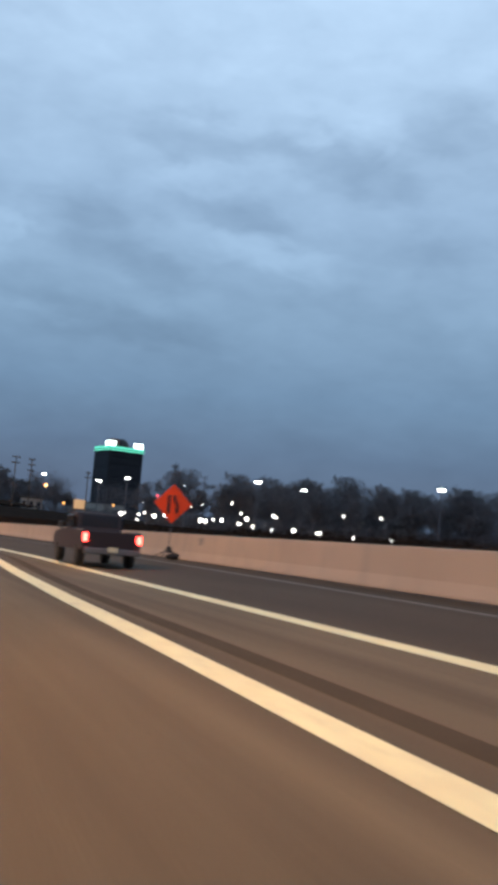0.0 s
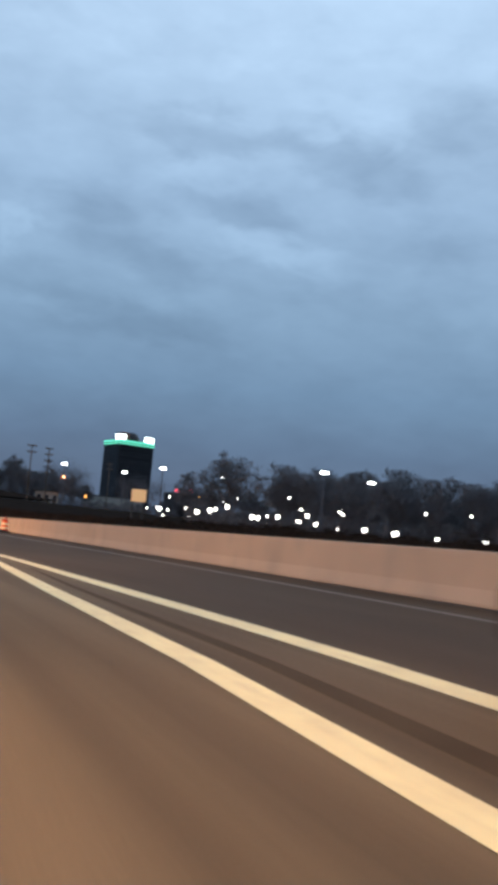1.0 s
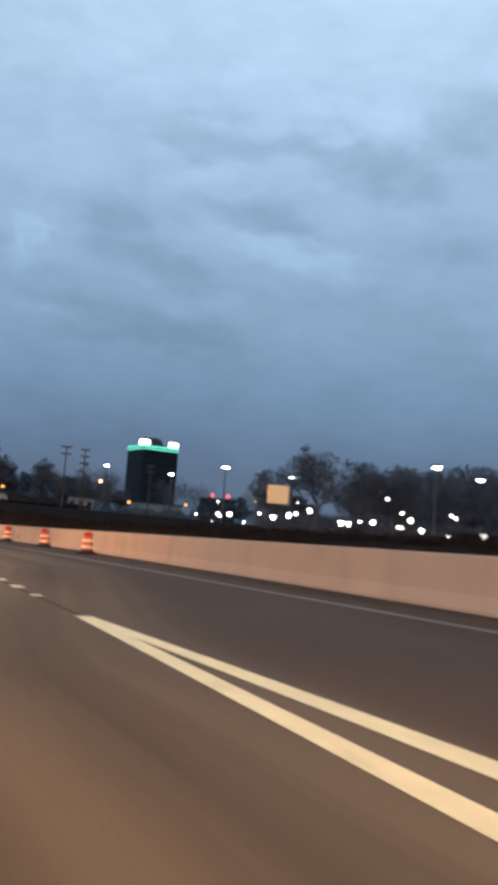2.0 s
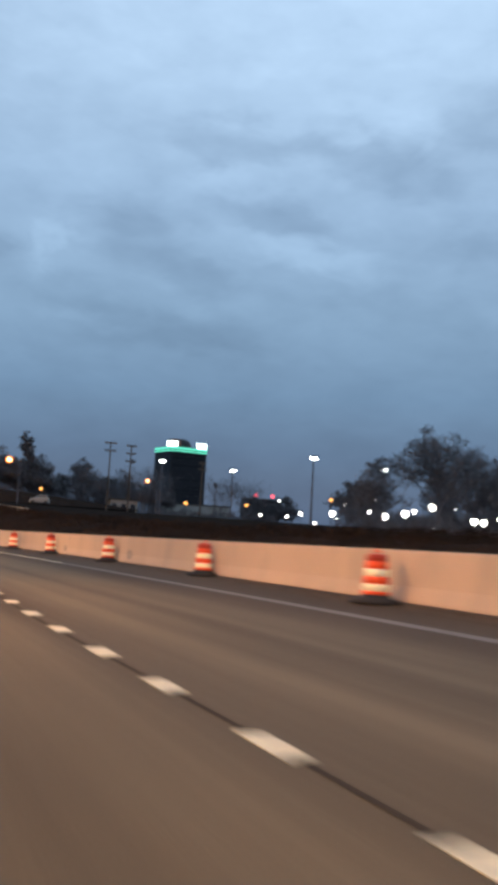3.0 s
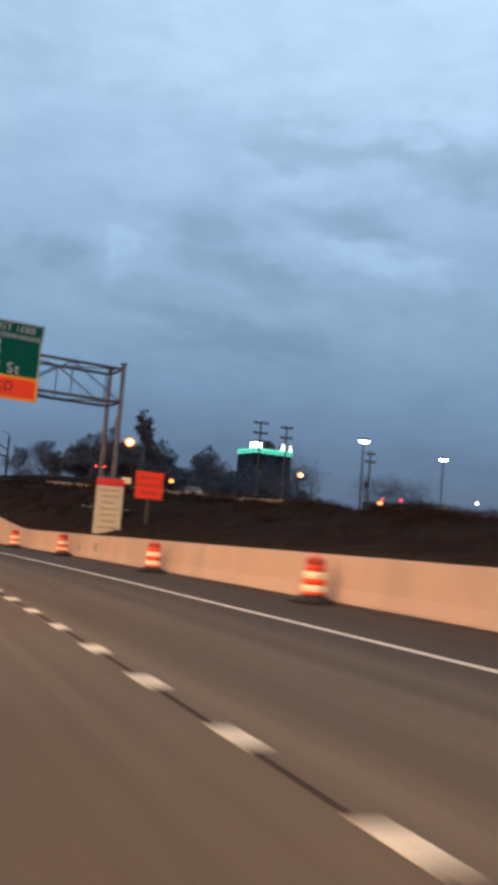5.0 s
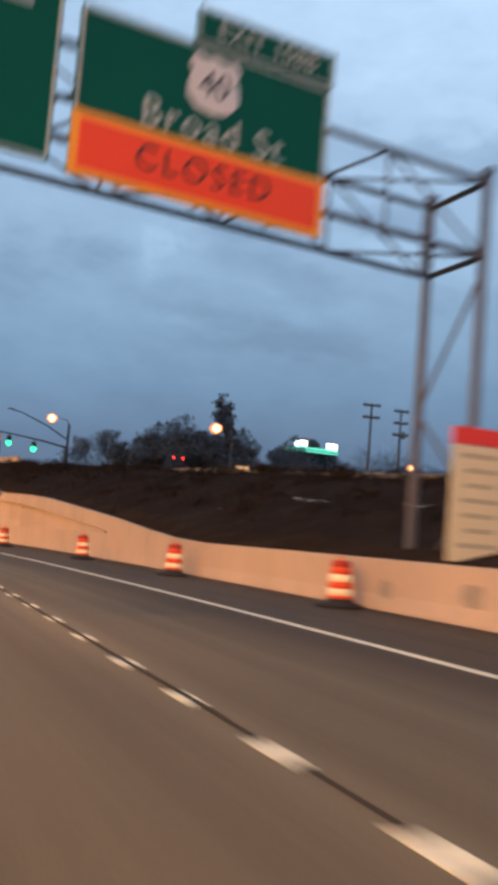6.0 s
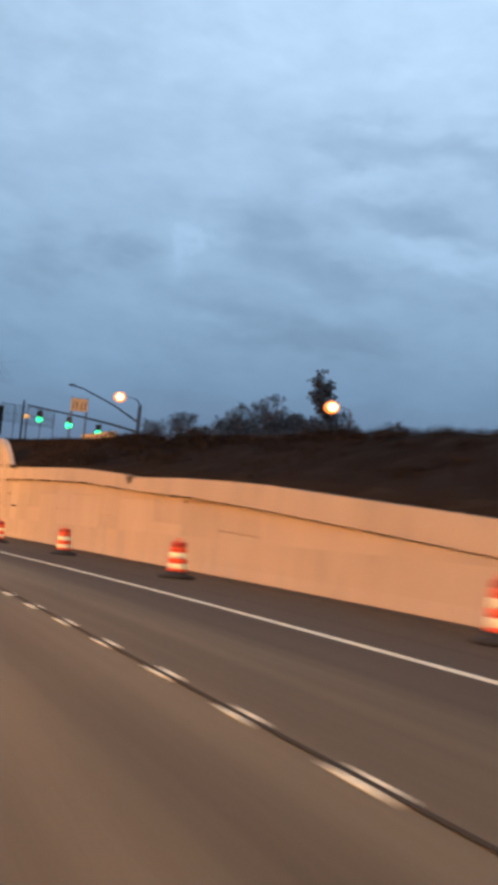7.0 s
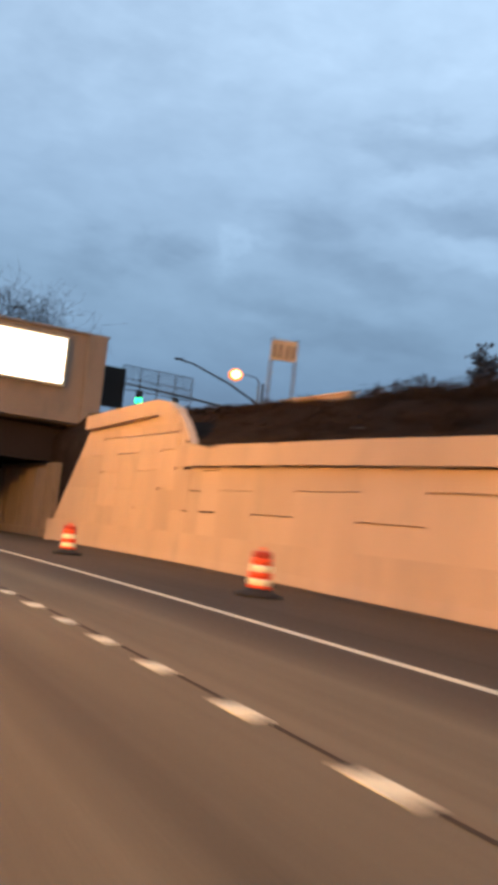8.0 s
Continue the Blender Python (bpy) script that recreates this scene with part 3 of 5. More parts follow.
def make_abutment():
    top = curve([(246.6, 4.18), (247.0, 4.36), (247.4, 4.78), (247.9, 5.22), (248.46, 5.6), (249.34, 5.96), (250.2, 6.1), (253.1, 6.01), (257.6, 5.88), (262.9, 5.8)])
    ss = [246.6, 247.0, 247.4, 247.9, 248.46, 249.34, 250.2, 251.2, 253.1, 255.3, 257.1, 258.7, 260.6, 262.4]
    L = wall_lat
    ab = structure("wall_abutment", swept([q for q in ss if q < 258], lambda s: [(L(s) + 0.08, -0.3), (L(s) + 0.08, top(s) - 0.05), (L(s) + 0.4, top(s) - 0.05), (L(s) + 0.4, -0.3)]),
                   CONCRETE, "high concrete bridge abutment wall with joints and a rounded end")
    part("base_course", swept(ss[:-1] + [262.5], lambda s: [(L(s) - 0.03, -0.3), (L(s) - 0.03, 0.1), (L(s), 0.3), (L(s) + 0.01, 1.0655), (L(s) + 0.25, 1.0655), (L(s) + 0.25, -0.3)]), CONCRETE, ab)
    lip = curve([(246.6, 0.0), (249.3, 0.0), (250.2, 0.08), (251.2, 0.18)])
    part("cap", swept([q for q in ss if 248.4 < q < 258] + [258.0], lambda s: [(L(s) - lip(s), top(s) - 0.62), (L(s) - lip(s), top(s)), (L(s) + 0.44, top(s)), (L(s) + 0.44, top(s) - 0.62)]), CONCRETE, ab)
    slope = curve([(0.95, 261.73), (2.09, 260.57), (3.23, 259.41), (5.17, 257.91)])
    bm = bmesh.new()
    prof = [(257.1, -0.3), (262.4, -0.3), (261.84, 0.95), (257.91, 5.2), (257.1, 5.81)]
    hexa(bm, [road_at(q, L(q) + 0.05, z) for q, z in prof], [road_at(q, L(q) + 1.3, z) for q, z in prof])
    bmesh.ops.recalc_face_normals(bm, faces=bm.faces)
    part("sloping_end", bm, CONCRETE, ab)
    rng = random.Random(89)
    # narrow interlocking columns: every second one is set half a panel lower
    for s0, s1, cuts in ((246.605, 248.018, (1.066, 1.84, 3.34, 4.24)), (248.021, 249.493, (1.10, 2.59, 4.05, 4.72, 5.1)), (249.496, 251.734, (1.066, 1.84, 3.31, 4.72, 5.11)),
                         (251.737, 253.975, (1.10, 2.58, 4.02, 4.72, 5.12)), (253.977, 255.941, (1.066, 1.83, 3.26, 4.71, 5.14)), (255.944, 0, (1.10, 2.56, 4.0, 5.15))):
        for z0, z1 in zip(cuts, cuts[1:]):
            z0 += rng.choice((0.04, 0.06, 0.09)) if z0 > 1.11 else 0.0
            bm = bmesh.new()
            rim = [(s0, z0), (s1 or slope(z0), z0), (s1 or slope(z1), z1), (s0, z1)]
            hexa(bm, [road_at(q, L(q) + 0.012, z) for q, z in rim], [road_at(q, L(q) + 0.24, z) for q, z in rim])
            bmesh.ops.recalc_face_normals(bm, faces=bm.faces)
            part("panel", bm, PANEL, ab)
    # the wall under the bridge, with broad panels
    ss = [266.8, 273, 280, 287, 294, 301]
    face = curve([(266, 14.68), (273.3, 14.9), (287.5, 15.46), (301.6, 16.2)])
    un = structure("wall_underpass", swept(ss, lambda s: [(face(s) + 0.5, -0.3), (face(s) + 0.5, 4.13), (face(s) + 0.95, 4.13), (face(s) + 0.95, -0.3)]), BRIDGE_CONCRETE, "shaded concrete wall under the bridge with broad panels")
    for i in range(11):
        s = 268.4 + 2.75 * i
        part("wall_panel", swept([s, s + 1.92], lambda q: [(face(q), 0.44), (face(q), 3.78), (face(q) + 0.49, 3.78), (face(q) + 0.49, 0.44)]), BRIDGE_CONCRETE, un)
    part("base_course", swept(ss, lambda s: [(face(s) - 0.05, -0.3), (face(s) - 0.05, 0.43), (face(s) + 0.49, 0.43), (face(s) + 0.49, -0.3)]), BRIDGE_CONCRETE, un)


def wall_patch(s, z, w, h, material, parent):
    """A thin patch of other paint with a soft, uneven outline."""
    rng = random.Random(int(s * 10))
    bm = bmesh.new()
    pts = []
    for i in range(14):
        a = 2 * math.pi * i / 14
        k = (abs(math.cos(a)) ** 4 + abs(math.sin(a)) ** 4) ** -0.25 * rng.uniform(0.85, 1.1)
        pts.append((s + w / 2 * k * math.cos(a), z + h / 2 * k * math.sin(a)))
    face = lambda q, y: wall_lat(q) + np.interp(y, [0.1, 0.35, 1.0], [-0.06, 0.0, 0.03])
    hexa(bm, [road_at(q, face(q, y) - 0.004, y) for q, y in pts], [road_at(q, face(q, y) + 0.02, y) for q, y in pts])
    bmesh.ops.recalc_face_normals(bm, faces=bm.faces)
    part("paint_patch", bm, material, parent, "dull grey painted-over patch")


make_wall()
barrier = bpy.data.objects["wall_barrier"]
for s, z, w, h in ((175.3, 0.55, 0.7, 0.42), (178.2, 0.48, 0.55, 0.42), (118.0, 0.36, 0.7, 0.35), (129.2, 0.32, 0.5, 0.3), (34.5, 0.78, 0.6, 0.3)):
    wall_patch(s, z, w, h, PATCH, barrier)
make_abutment()

# ---------------------------------------------------------------- bridge


def make_bridge():
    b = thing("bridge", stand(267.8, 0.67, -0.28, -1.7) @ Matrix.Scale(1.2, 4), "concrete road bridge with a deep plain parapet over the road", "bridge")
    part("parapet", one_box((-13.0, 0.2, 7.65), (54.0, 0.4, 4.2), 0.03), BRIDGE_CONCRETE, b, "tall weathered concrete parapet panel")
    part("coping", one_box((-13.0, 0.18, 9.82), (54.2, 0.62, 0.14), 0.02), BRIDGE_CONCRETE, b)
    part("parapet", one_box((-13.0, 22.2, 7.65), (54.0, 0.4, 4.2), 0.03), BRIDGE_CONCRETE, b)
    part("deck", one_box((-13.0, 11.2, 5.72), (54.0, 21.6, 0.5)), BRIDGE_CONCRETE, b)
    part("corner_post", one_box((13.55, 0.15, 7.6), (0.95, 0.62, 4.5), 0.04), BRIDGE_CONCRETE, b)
    for i in range(7):
        bm = bmesh.new()
        y = 1.0 + 3.3 * i
        box(bm, (-12.9, y, 4.55), (52.2, 0.06, 1.75))
        box(bm, (-13.5, y, 3.72), (51, 0.5, 0.1))
        box(bm, (-13.5, y, 5.42), (51, 0.5, 0.08))
        part("girder", bm, GIRDER, b, "dark steel girder under the deck")
    # the lit sign on the parapet
    sg = thing("lit_sign", stand(267.48, 11.11, -0.26, -1.63) @ Matrix.Scale(1.2, 4), "overbright white lit sign panel hung on the bridge parapet", "sign")
    part("panel", one_box((0, -0.22, 8.32), (6.5, 0.06, 2.06)), LED_PANEL, sg)
    bm = bmesh.new()
    for c, s in (((0, -0.16, 9.41), (6.74, 0.26, 0.1)), ((0, -0.16, 7.23), (6.74, 0.26, 0.1)), ((3.31, -0.16, 8.32), (0.1, 0.26, 2.1)), ((-3.31, -0.16, 8.32), (0.1, 0.26, 2.1))):
        box(bm, c, s)
    part("sign_frame", bm, SIGN_CREAM, sg)


make_bridge()


def chain_fence(s, lat0, lat1, z0, h):
    m = stand(s, lat0, z0)
    w = lat1 - lat0
    f = thing("bridge_fence", m, "dark chain-link fence on the bridge approach", "fence")
    k = 5
    for i in range(k):
        part("post", one_tube([(w * i / (k - 1), 0, -2.0), (w * i / (k - 1), 0, h)], 0.035, 6), DARK_STEEL, f)
    for z in (0.1, h * 0.5, h):
        part("rail", one_tube([(0, 0, z), (w, 0, z)], 0.025, 6), DARK_STEEL, f)
    bm = bmesh.new()
    step = 0.22
    nx = int(w / step)
    for i in range(-int(h / step), nx):
        for sg in (1, -1):
            x0 = i * step if sg > 0 else w - i * step
            a, b = Vector((x0, 0, 0.1)), Vector((x0 + sg * (h - 0.1), 0, h))
            lo, hi = 0.0, 1.0
            dx = b.x - a.x
            t0, t1 = sorted(((0 - a.x) / dx, (w - a.x) / dx))
            lo, hi = max(lo, t0), min(hi, t1)
            if hi > lo:
                tube(bm, [a.lerp(b, lo), a.lerp(b, hi)], 0.012, 3, False)
    tagged(part("mesh_wire", bm, DARK_STEEL, f), kind="stuff")
    part("end_panel", one_box((-0.65, 0, 0.1), (1.7, 0.1, 2.5), 0.02), GIRDER, f, "dark solid end panel")


chain_fence(270.75, 20.3, 25.2, 9.3, 1.6)

# ---------------------------------------------------------------- sign gantry


def make_gantry():
    S0 = 177.0
    base = stand(S0, 11.05, -11.05 * bank(S0), 8.0) @ Matrix.Translation((-11.05, 0, 0))
    g = thing("sign_gantry", base, "galvanised steel box-truss gantry spanning the road", "gantry")
    x1, x0, dy, zt, zb = 11.05, -15.5, 1.9, 8.7, 7.2
    zg = lambda x: x * bank(S0) - 0.6
    for x in (x1, x0):
        for y in (0, dy):
            xx = x + 0.1 * y
            p = part("post", one_tube([(xx, y, zg(x)), (xx, y, zt + 0.2)], [0.105, 0.095], 12), STEEL, g)
            part("cap", one_lathe([(0.15, 0), (0.15, 0.05), (0.05, 0.1)], 12), STEEL, p).matrix_basis = pose(xx, y, zt + 0.2)
        for y0, z0, z1 in ((0, 6.9, 4.35), (dy, 4.25, 2.5), (0, 2.4, 0.4)):
            part("brace", one_tube([(x + 0.1 * y0, y0, z0), (x + 0.19 - 0.1 * y0, dy - y0, z1)], 0.04, 6), STEEL, g)
        for z in (zt, zb):
            part("cross_bar", one_tube([(x, 0, z), (x + 0.19, dy, z)], 0.06, 6), DARK_STEEL, g)
    for y in (0, dy):
        for z in (zt, zb):
            part("chord", one_tube([(x0 + 0.1 * y, y, z), (x1 + 0.1 * y, y, z)], 0.07, 8), STEEL, g)
    n = 11
    for i in range(n):
        a, b = x0 + (x1 - x0) * i / n, x0 + (x1 - x0) * (i + 1) / n
        up = i % 2
        for y in (0, dy):
            part("diagonal", one_tube([(a, y, zb if up else zt), (b, y, zt if up else zb)], 0.035, 6), STEEL, g)
        for z in (zt, zb):
            part("diagonal", one_tube([(a, 0 if up else dy, z), (b, dy if up else 0, z)], 0.03, 6), STEEL, g)
        part("upright", one_tube([(b, 0, zb), (b, 0, zt)], 0.03, 6), STEEL, g)
        part("upright", one_tube([(b, dy, zb), (b, dy, zt)], 0.03, 6), STEEL, g)

    def board(name, xa, xb, za, zb_, label):
        t = thing(name, base @ Matrix.Translation((0, -0.32, 0)), label, "road sign")
        cx, w, h = (xa + xb) / 2, xb - xa, zb_ - za
        part("panel", one_box((cx, 0, (za + zb_) / 2), (w, 0.05, h), 0.01), SIGN_GREEN, t)
        e = 0.05
        bm = bmesh.new()
        for c, s in (((cx, -0.032, zb_ - e), (w - 0.1, 0.012, 0.04)), ((cx, -0.032, za + e), (w - 0.1, 0.012, 0.04)),
                     ((xa + e, -0.032, (za + zb_) / 2), (0.04, 0.012, h - 0.14)), ((xb - e, -0.032, (za + zb_) / 2), (0.04, 0.012, h - 0.14))):
            box(bm, c, s)
        part("border", bm, SIGN_LEGEND, t)
        for x in (xa + w * 0.2, cx, xb - w * 0.2):
            part("bracket", one_box((x, 0.16, (za + zb_) / 2), (0.09, 0.26, h * 0.96)), STEEL, t)
        return t

    t = board("exit_sign", 2.48, 7.02, 6.57, 9.24, "green exit sign with route shield and orange closed panel")
    o = part("closed_panel", one_box((4.75, -0.05, 7.07), (4.54, 0.03, 1.02), 0.008), SIGN_AMBER, t, "orange panel reading CLOSED")
    part("face", one_box((4.75, -0.07, 7.07), (4.28, 0.014, 0.77)), SIGN_ORANGE, o)
    lettering("CLOSED", 0.56, SIGN_DARK_RED, o, (4.72, -0.085, 7.09), 0.008, 1.25)
    lettering("Broad St", 0.66, SIGN_LEGEND, t, (4.85, -0.036, 7.86), 0.008, 1.12)
    tab = part("exit_tab", one_box((5.74, 0, 9.56), (2.68, 0.05, 0.62), 0.01), SIGN_GREEN, t, "small green exit number tab")
    bm = bmesh.new()
    for c, s in (((5.74, -0.032, 9.83), (2.56, 0.012, 0.035)), ((5.74, -0.032, 9.3), (2.56, 0.012, 0.035)), ((4.46, -0.032, 9.565), (0.035, 0.012, 0.495)), ((7.02, -0.032, 9.565), (0.035, 0.012, 0.495))):
        box(bm, c, s)
    part("border", bm, SIGN_LEGEND, tab)
    lettering("EXIT 108B", 0.4, SIGN_LEGEND, tab, (5.74, -0.036, 9.57), 0.008, 1.1)
    # route shield: white with a waisted outline
    bm = bmesh.new()
    prof = [(0.0, -0.5), (0.28, -0.44), (0.47, -0.25), (0.46, 0.0), (0.40, 0.14), (0.47, 0.3), (0.36, 0.46), (0.18, 0.40), (0.0, 0.46)]
    pts = prof + [(-x, z) for x, z in prof[-2:0:-1]]
    vs = [bm.verts.new((x, 0, z)) for x, z in pts]
    f = bm.faces.new(vs)
    r = bmesh.ops.extrude_face_region(bm, geom=[f])
    bmesh.ops.translate(bm, vec=(0, 0.02, 0), verts=[v for v in r["geom"] if isinstance(v, bmesh.types.BMVert)])
    bmesh.ops.recalc_face_normals(bm, faces=bm.faces)
    sh = part("route_shield", bm, SIGN_WHITE, t, "white route shield reading 40")
    sh.matrix_basis = pose(4.78, -0.052, 8.62)
    lettering("40", 0.56, SIGN_BLACK, sh, (0, -0.008, -0.03), 0.006)
    t2 = board("lane_sign", -2.8, 2.2, 6.66, 9.7, "green overhead lane sign beside the exit sign")
    bm = bmesh.new()
    for x, z, w in ((-0.8, 8.5, 2.6), (-0.6, 7.7, 3.3), (1.35, 9.1, 0.8)):
        box(bm, (x, -0.032, z), (w, 0.012, 0.34))
    part("text_bar", bm, SIGN_LEGEND, t2)


make_gantry()


def make_info_board():
    s, z = 176.2, 0.0
    t = thing("notice_board", stand(s, 10.7, -0.08), "tall cream notice board with a red head and lines of text", "sign")
    g = 10.62 * bank(s)
    part("panel", one_box((0, 0, 2.42 - g), (1.22, 0.04, 2.1), 0.008), SIGN_CREAM, t)
    part("head", one_box((0, -0.004, 3.64 - g), (1.24, 0.05, 0.32), 0.008), SIGN_RED, t, "red head panel")
    for i in range(7):
        part("text_bar", one_box((-0.02 + 0.05 * (i % 2), -0.026, 3.28 - g - 0.27 * i), (0.86 - 0.12 * (i % 3), 0.008, 0.09)), FADED_INK, t)
    for x in (-0.48, 0.48):
        part("post", one_box((x, 0.07, 1.4 - g), (0.1, 0.1, 4.2)), WOOD, t)
    t = thing("work_sign", stand(176, 12.4), "square orange roadwork sign with text lines on a wooden post", "sign")
    g = 12.4 * bank(176)
    part("panel", one_box((0, 0, 3.56 - g), (1.28, 0.03, 1.22), 0.006), SIGN_ORANGE, t)
    for i, w in enumerate((0.9, 1.0, 0.8)):
        part("text_bar", one_box((0, -0.02, 3.9 - g - 0.33 * i), (w, 0.008, 0.15)), SIGN_RED, t)
    bm = bmesh.new()
    for c, q in (((0, -0.02, 4.12 - g), (1.2, 0.008, 0.03)), ((0, -0.02, 3.0 - g), (1.2, 0.008, 0.03)), ((0.59, -0.02, 3.56 - g), (0.03, 0.008, 1.1)), ((-0.59, -0.02, 3.56 - g), (0.03, 0.008, 1.1))):
        box(bm, c, q)
    part("border", bm, SIGN_RED, t)
    part("post", one_box((0, 0.06, 2.4 - g), (0.1, 0.09, 3.4)), WOOD, t)


make_info_board()

# ---------------------------------------------------------------- traffic drums


def make_drums():
    d = thing("traffic_drum", stand(97.6, 9.05), "orange plastic traffic drum with two white bands on a rubber base", "traffic drum", "drums along the wall")
    part("base", one_lathe([(0.52, 0.0), (0.54, 0.04), (0.51, 0.09), (0.33, 0.12), (0.29, 0.2), (0.27, 0.21)], 20), RUBBER, d, "black rubber base ring")
    zs = [0.19, 0.27, 0.42, 0.57, 0.73, 0.89]
    rs = [0.285, 0.275, 0.265, 0.255, 0.24, 0.225]
    for i, (z0, z1, r0, r1) in enumerate(zip(zs, zs[1:], rs, rs[1:])):
        white = i in (1, 3)
        q = part("band" if white else "body", one_lathe([(r0 - 0.015, z0), (r0, z0 + 0.012), (r1 + 0.003, z1 - 0.012), (r1 - 0.012, z1)], 24), DRUM_WHITE if white else DRUM_ORANGE, d,
                 "white reflective band" if white else "")
    part("top", one_lathe([(0.215, 0.89), (0.225, 0.91), (0.215, 1.0), (0.19, 1.035), (0.10, 1.045)], 24), DRUM_TOP, d)
    bm = bmesh.new()
    tube(bm, [(-0.09, 0, 1.04), (-0.08, 0, 1.09), (0, 0, 1.12), (0.08, 0, 1.09), (0.09, 0, 1.04)], 0.022, 8)
    part("handle", bm, DRUM_ORANGE, d)
    rng = random.Random(3)
    small = Matrix.Scale(0.92, 4)
    d.matrix_basis = stand(97.6, 9.2) @ small
    for s, lat in ((108.4, 9.42), (119.8, 9.44), (130.7, 9.42), (140.0, 9.3), (153.5, 9.3), (165.4, 9.36), (179.2, 9.62), (189.6, 9.6), (199.9, 9.55), (212.6, 9.15), (223.8, 9.2),
                   (233.6, 9.15), (246.8, 9.0)):
        c = copy_thing(d, Matrix.Identity(4))
        c.matrix_basis = stand(s, lat, 0, rng.uniform(0, 360)) @ pose(0, 0, 0, rng.uniform(-1.5, 1.5), rng.uniform(-1.5, 1.5)) @ small


make_drums()


def make_diamond():
    s, lat = 37.4, 9.32
    m = stand(s, lat)
    t = thing("lane_sign_stand", m, "orange diamond lane-narrows sign on a folding spring stand", "sign")
    cz, r = 2.62 - lat * bank(s), 0.77
    bm = one_box((0, 0, 0), (r * 1.41, 0.02, r * 1.41), 0.006, pose(0, 0, cz) @ pose(0, 0, 0, 0, 45, 0))
    p = part("panel", bm, SIGN_ORANGE, t, "orange diamond sheet")
    bm = bmesh.new()
    box(bm, (-0.17, -0.016, cz - 0.04), (0.12, 0.008, 0.72))
    for a, b in (((0.17, cz - 0.35), (0.17, cz - 0.02)), ((0.17, cz - 0.02), (0.04, cz + 0.18)), ((0.04, cz + 0.18), (0.04, cz + 0.32))):
        tube(bm, [(a[0], -0.016, a[1]), (b[0], -0.016, b[1])], 0.058, 6)
    part("symbol", bm, SIGN_BLACK, p, "black lane-narrows symbol")
    part("mast", one_tube([(0, 0.03, 0.35), (0, 0.03, cz + 0.7)], 0.018, 8), STEEL, t)
    for k in range(4):
        a = math.pi / 4 + k * math.pi / 2
        part("leg", one_tube([(0, 0.03, 0.4), (0.75 * math.cos(a), 0.75 * math.sin(a), 0.02)], 0.022, 6), DARK_STEEL, t)
    part("spring_base", one_box((0, 0.03, 0.38), (0.2, 0.16, 0.24), 0.03), DARK_STEEL, t)
    bag = thing("sandbag", stand(s - 0.3, lat + 0.15), "dark slumped sandbag on the sign stand's legs", "sandbag")
    bm = bmesh.new()
    bmesh.ops.create_icosphere(bm, subdivisions=3, radius=1.0, matrix=pose(0, 0, 0.12) @ Matrix.Diagonal((0.36, 0.2, 0.13, 1)))
    for v in bm.verts:
        v.co *= 1 + 0.12 * noise.noise(v.co * 7)
        v.co.z = max(v.co.z, 0.0)
    part("sack", bm, RUBBER, bag)


make_diamond()

# ---------------------------------------------------------------- pickup truck


